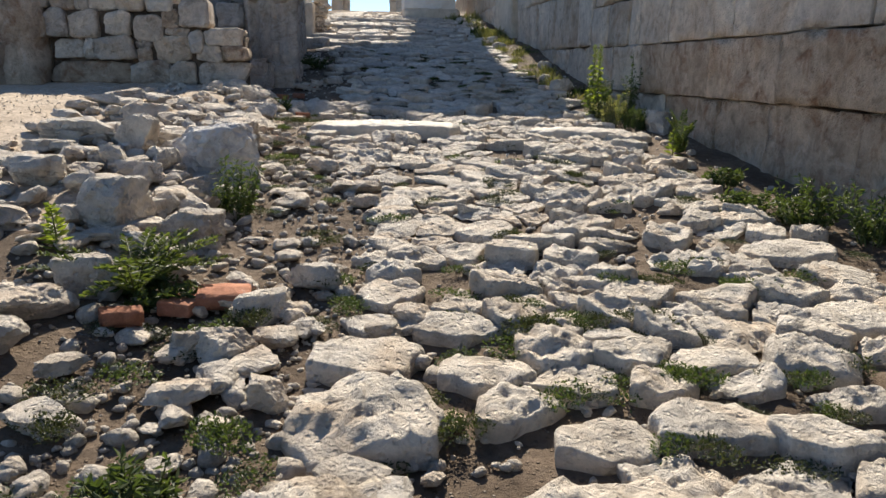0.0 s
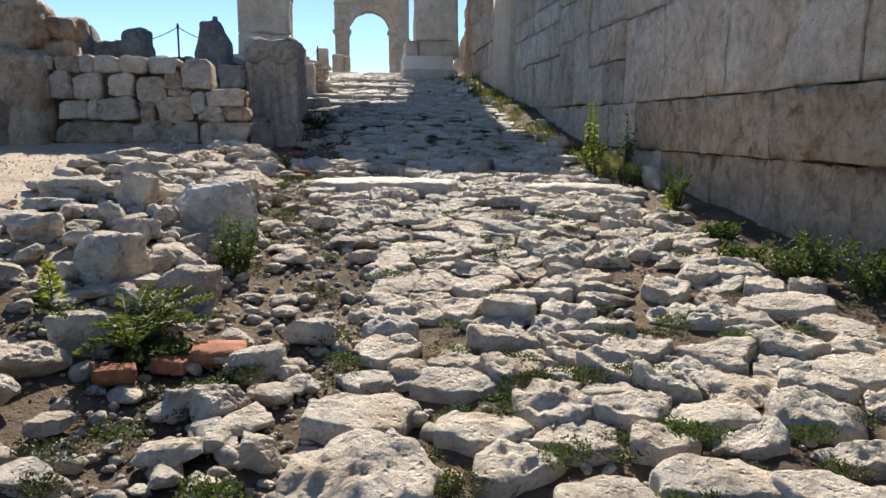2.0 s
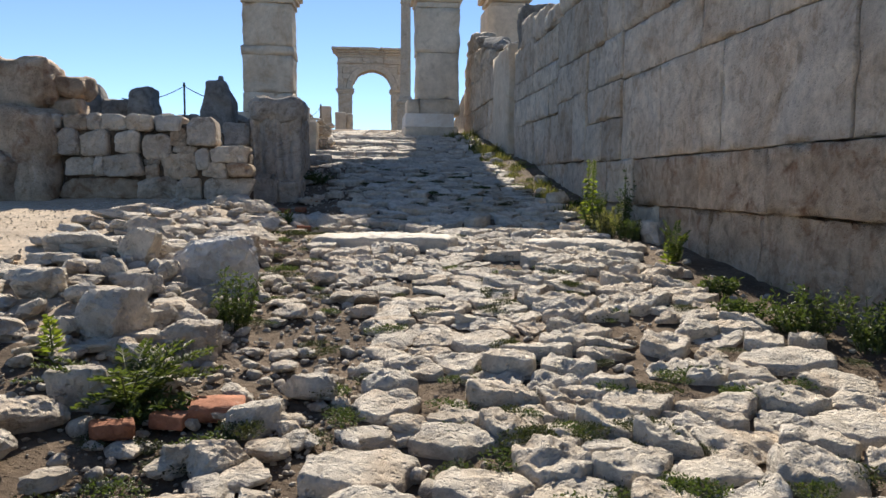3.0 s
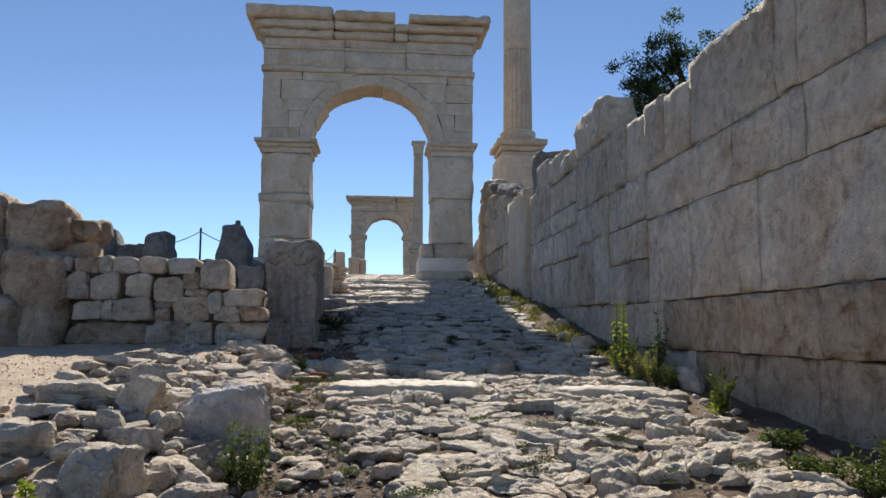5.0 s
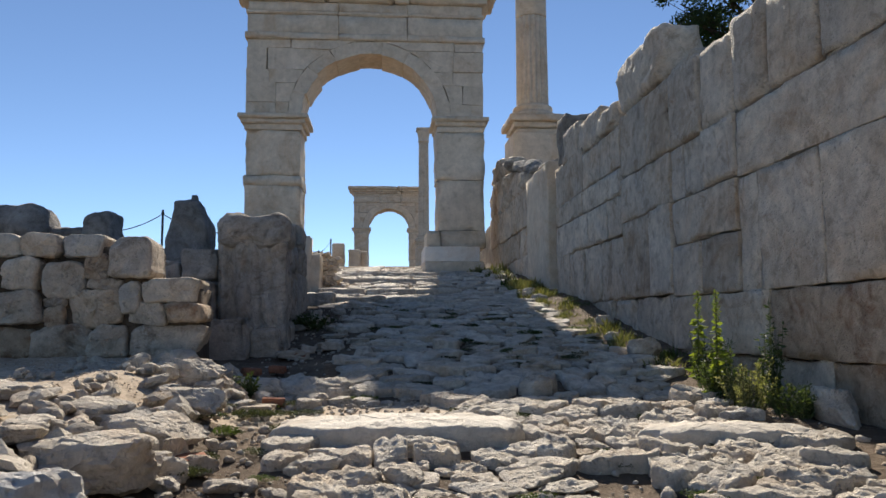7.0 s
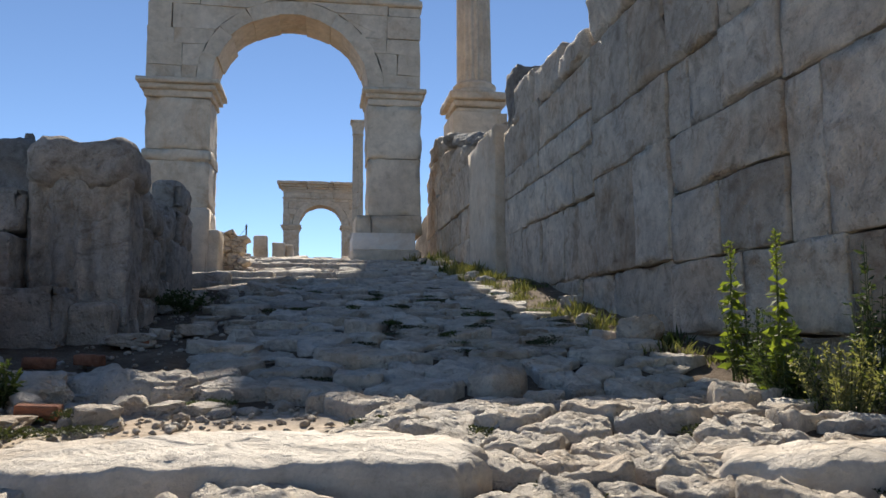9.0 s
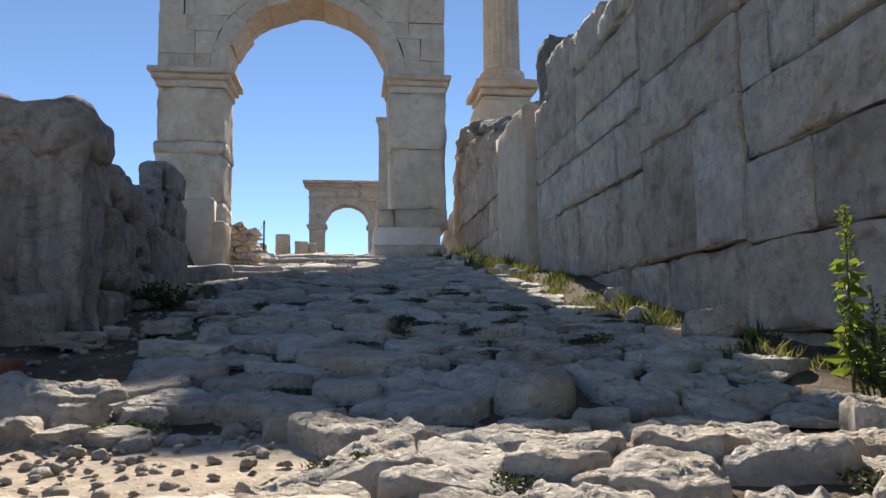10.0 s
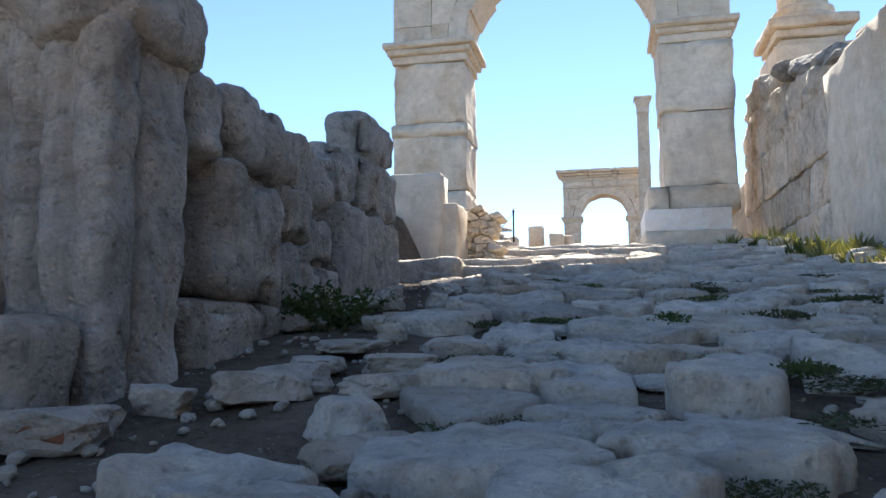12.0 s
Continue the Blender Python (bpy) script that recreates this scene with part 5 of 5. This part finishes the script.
# ---- pebbles, and low weeds in the joints ----
def build_pebbles():
    r = random.Random(23)
    verts, faces = [], []
    shapes = [rock_data((1, 1, 0.7), 800 + k, 1 if k < 4 else 2, 9, 0.12, 0.1) for k in range(8)]
    for i in range(8600):
        if i < 3400 or i > 6200:
            y = 2.4 + 14 * r.random() ** 1.4
            x = r.uniform(-4.2, 0.4) if r.random() < 0.75 else r.uniform(-0.5, 5.6)
        elif i < 4600:
            y, x = r.uniform(15, 30), r.uniform(-2.0, 0.8) if r.random() < 0.6 else r.uniform(0.5, 5.9)
        else:
            y, x = r.uniform(8, 17), r.uniform(-6, -2)
        if i < 3400 and r.random() < 0.12:
            s = r.uniform(0.09, 0.2)
        elif x < -2 and y > 8:
            s = r.uniform(0.015, 0.04)
        else:
            s = r.uniform(0.025, 0.085)
        v, f = shapes[r.randrange(4) if s < 0.07 else 4 + r.randrange(4)]
        m = pose(x, y, land(x, y) + 0.1 * s - 0.02, r.uniform(-25, 25), r.uniform(-25, 25), r.uniform(0, 360)) @ Matrix.Scale(s, 4)
        k = len(verts)
        verts += [m @ p for p in v]
        faces += [tuple(a + k for a in q) for q in f]
    tagged(mesh_object("pebbles", verts, faces, M_ROCK), "scattered pale limestone pebbles and chips on the soil", "pebbles", kind="stuff")


build_pebbles()


def build_ground_weeds():
    r = random.Random(31)
    kinds = []
    for k in range(5):
        w = empty("weed_patch", (0, 0, -5), label="low dark green weed growing in a joint of the paving", category="weed", group="weeds in the paving joints")
        lv = bmesh.new()
        for q in range(330):
            a, d = r.uniform(0, 2 * math.pi), 0.5 * r.random() ** 0.7
            p = Vector((math.cos(a) * d, math.sin(a) * d * 0.6, r.random() * 0.16 * (1 - d)))
            blade(lv, p, Vector((r.gauss(0, 1), r.gauss(0, 1), r.gauss(0.7, 0.5))).normalized(), r.uniform(0.04, 0.09), 0.03, r)
        part("leaves", lv, M_MOSS if k < 3 else M_LEAF, w, smooth=False)["kind"] = "stuff"
        kinds.append(w)
    spots = []
    for i in range(150):
        if i < 85:
            x, y = r.uniform(-0.6, 5.0), 2.6 + 10.5 * r.random() ** 1.3
        elif i < 105:
            x, y = r.uniform(-1.9, -0.6), r.uniform(8.5, 16)
        elif i < 120:
            x, y = r.uniform(-3.4, -0.8), r.uniform(3, 6.4)
        else:
            x, y = r.uniform(-0.5, 4.8), r.uniform(13, 27)
        spots.append((x, y, r.uniform(0.3, 0.62), r.uniform(0, 360)))
    for x, y in ((1.26, 5.21), (1.78, 5.29), (1.25, 4.16), (0.36, 4.22), (2.16, 4.35), (2.26, 5.31), (1.92, 3.57), (2.95, 4.29), (2.61, 6.07), (3.42, 5.92), (1.49, 7.38), (1.19, 5.61), (-0.2, 6.23),
                 (-0.82, 5.49), (-0.77, 3.84), (-1.71, 3.98), (2.85, 3.83), (2.24, 6.18), (2.88, 10.08), (3.07, 8.6), (3.28, 4.56), (0.57, 3.84), (-1.45, 13.75), (-1.47, 12.2), (-1.2, 11.2), (-1.3, 14.8), (-0.9, 15.6),
                 (2.6, 19.3), (3.1, 20.1), (3.4, 21.5), (2.2, 22.5), (3.0, 23.4), (1.9, 20.6), (2.0, 24.4), (1.4, 22.3), (3.6, 18.6)):
        spots.append((x, y + 0.05, r.uniform(0.35, 0.55), r.uniform(0, 360)))
        spots.append((x + r.uniform(-0.2, 0.2), y + 0.1, r.uniform(0.25, 0.45), r.uniform(0, 360)))
    for _ in range(60):
        x, y = r.uniform(0.0, 4.8), r.uniform(17.2, 27)
        if fuzz(x, y, 12, 0.7) + 0.12 * (x - 2) > 0.0:
            spots.append((x, y, r.uniform(0.35, 0.75), r.uniform(0, 360)))
    for i, (x, y, s, a) in enumerate(spots):
        k = kinds[i % 5]
        m = pose(x, y, land(x, y) + (0.05 if 150 <= i < 222 else 0.01), 0, 0, a)
        if i < 5:
            k.matrix_basis = m
            k.scale = (s, s, s * 0.7)
        else:
            copy_thing(k, m).scale = (s, s, s * (0.7 if i < 150 else 1.1 if i < 222 else 0.45))


build_ground_weeds()
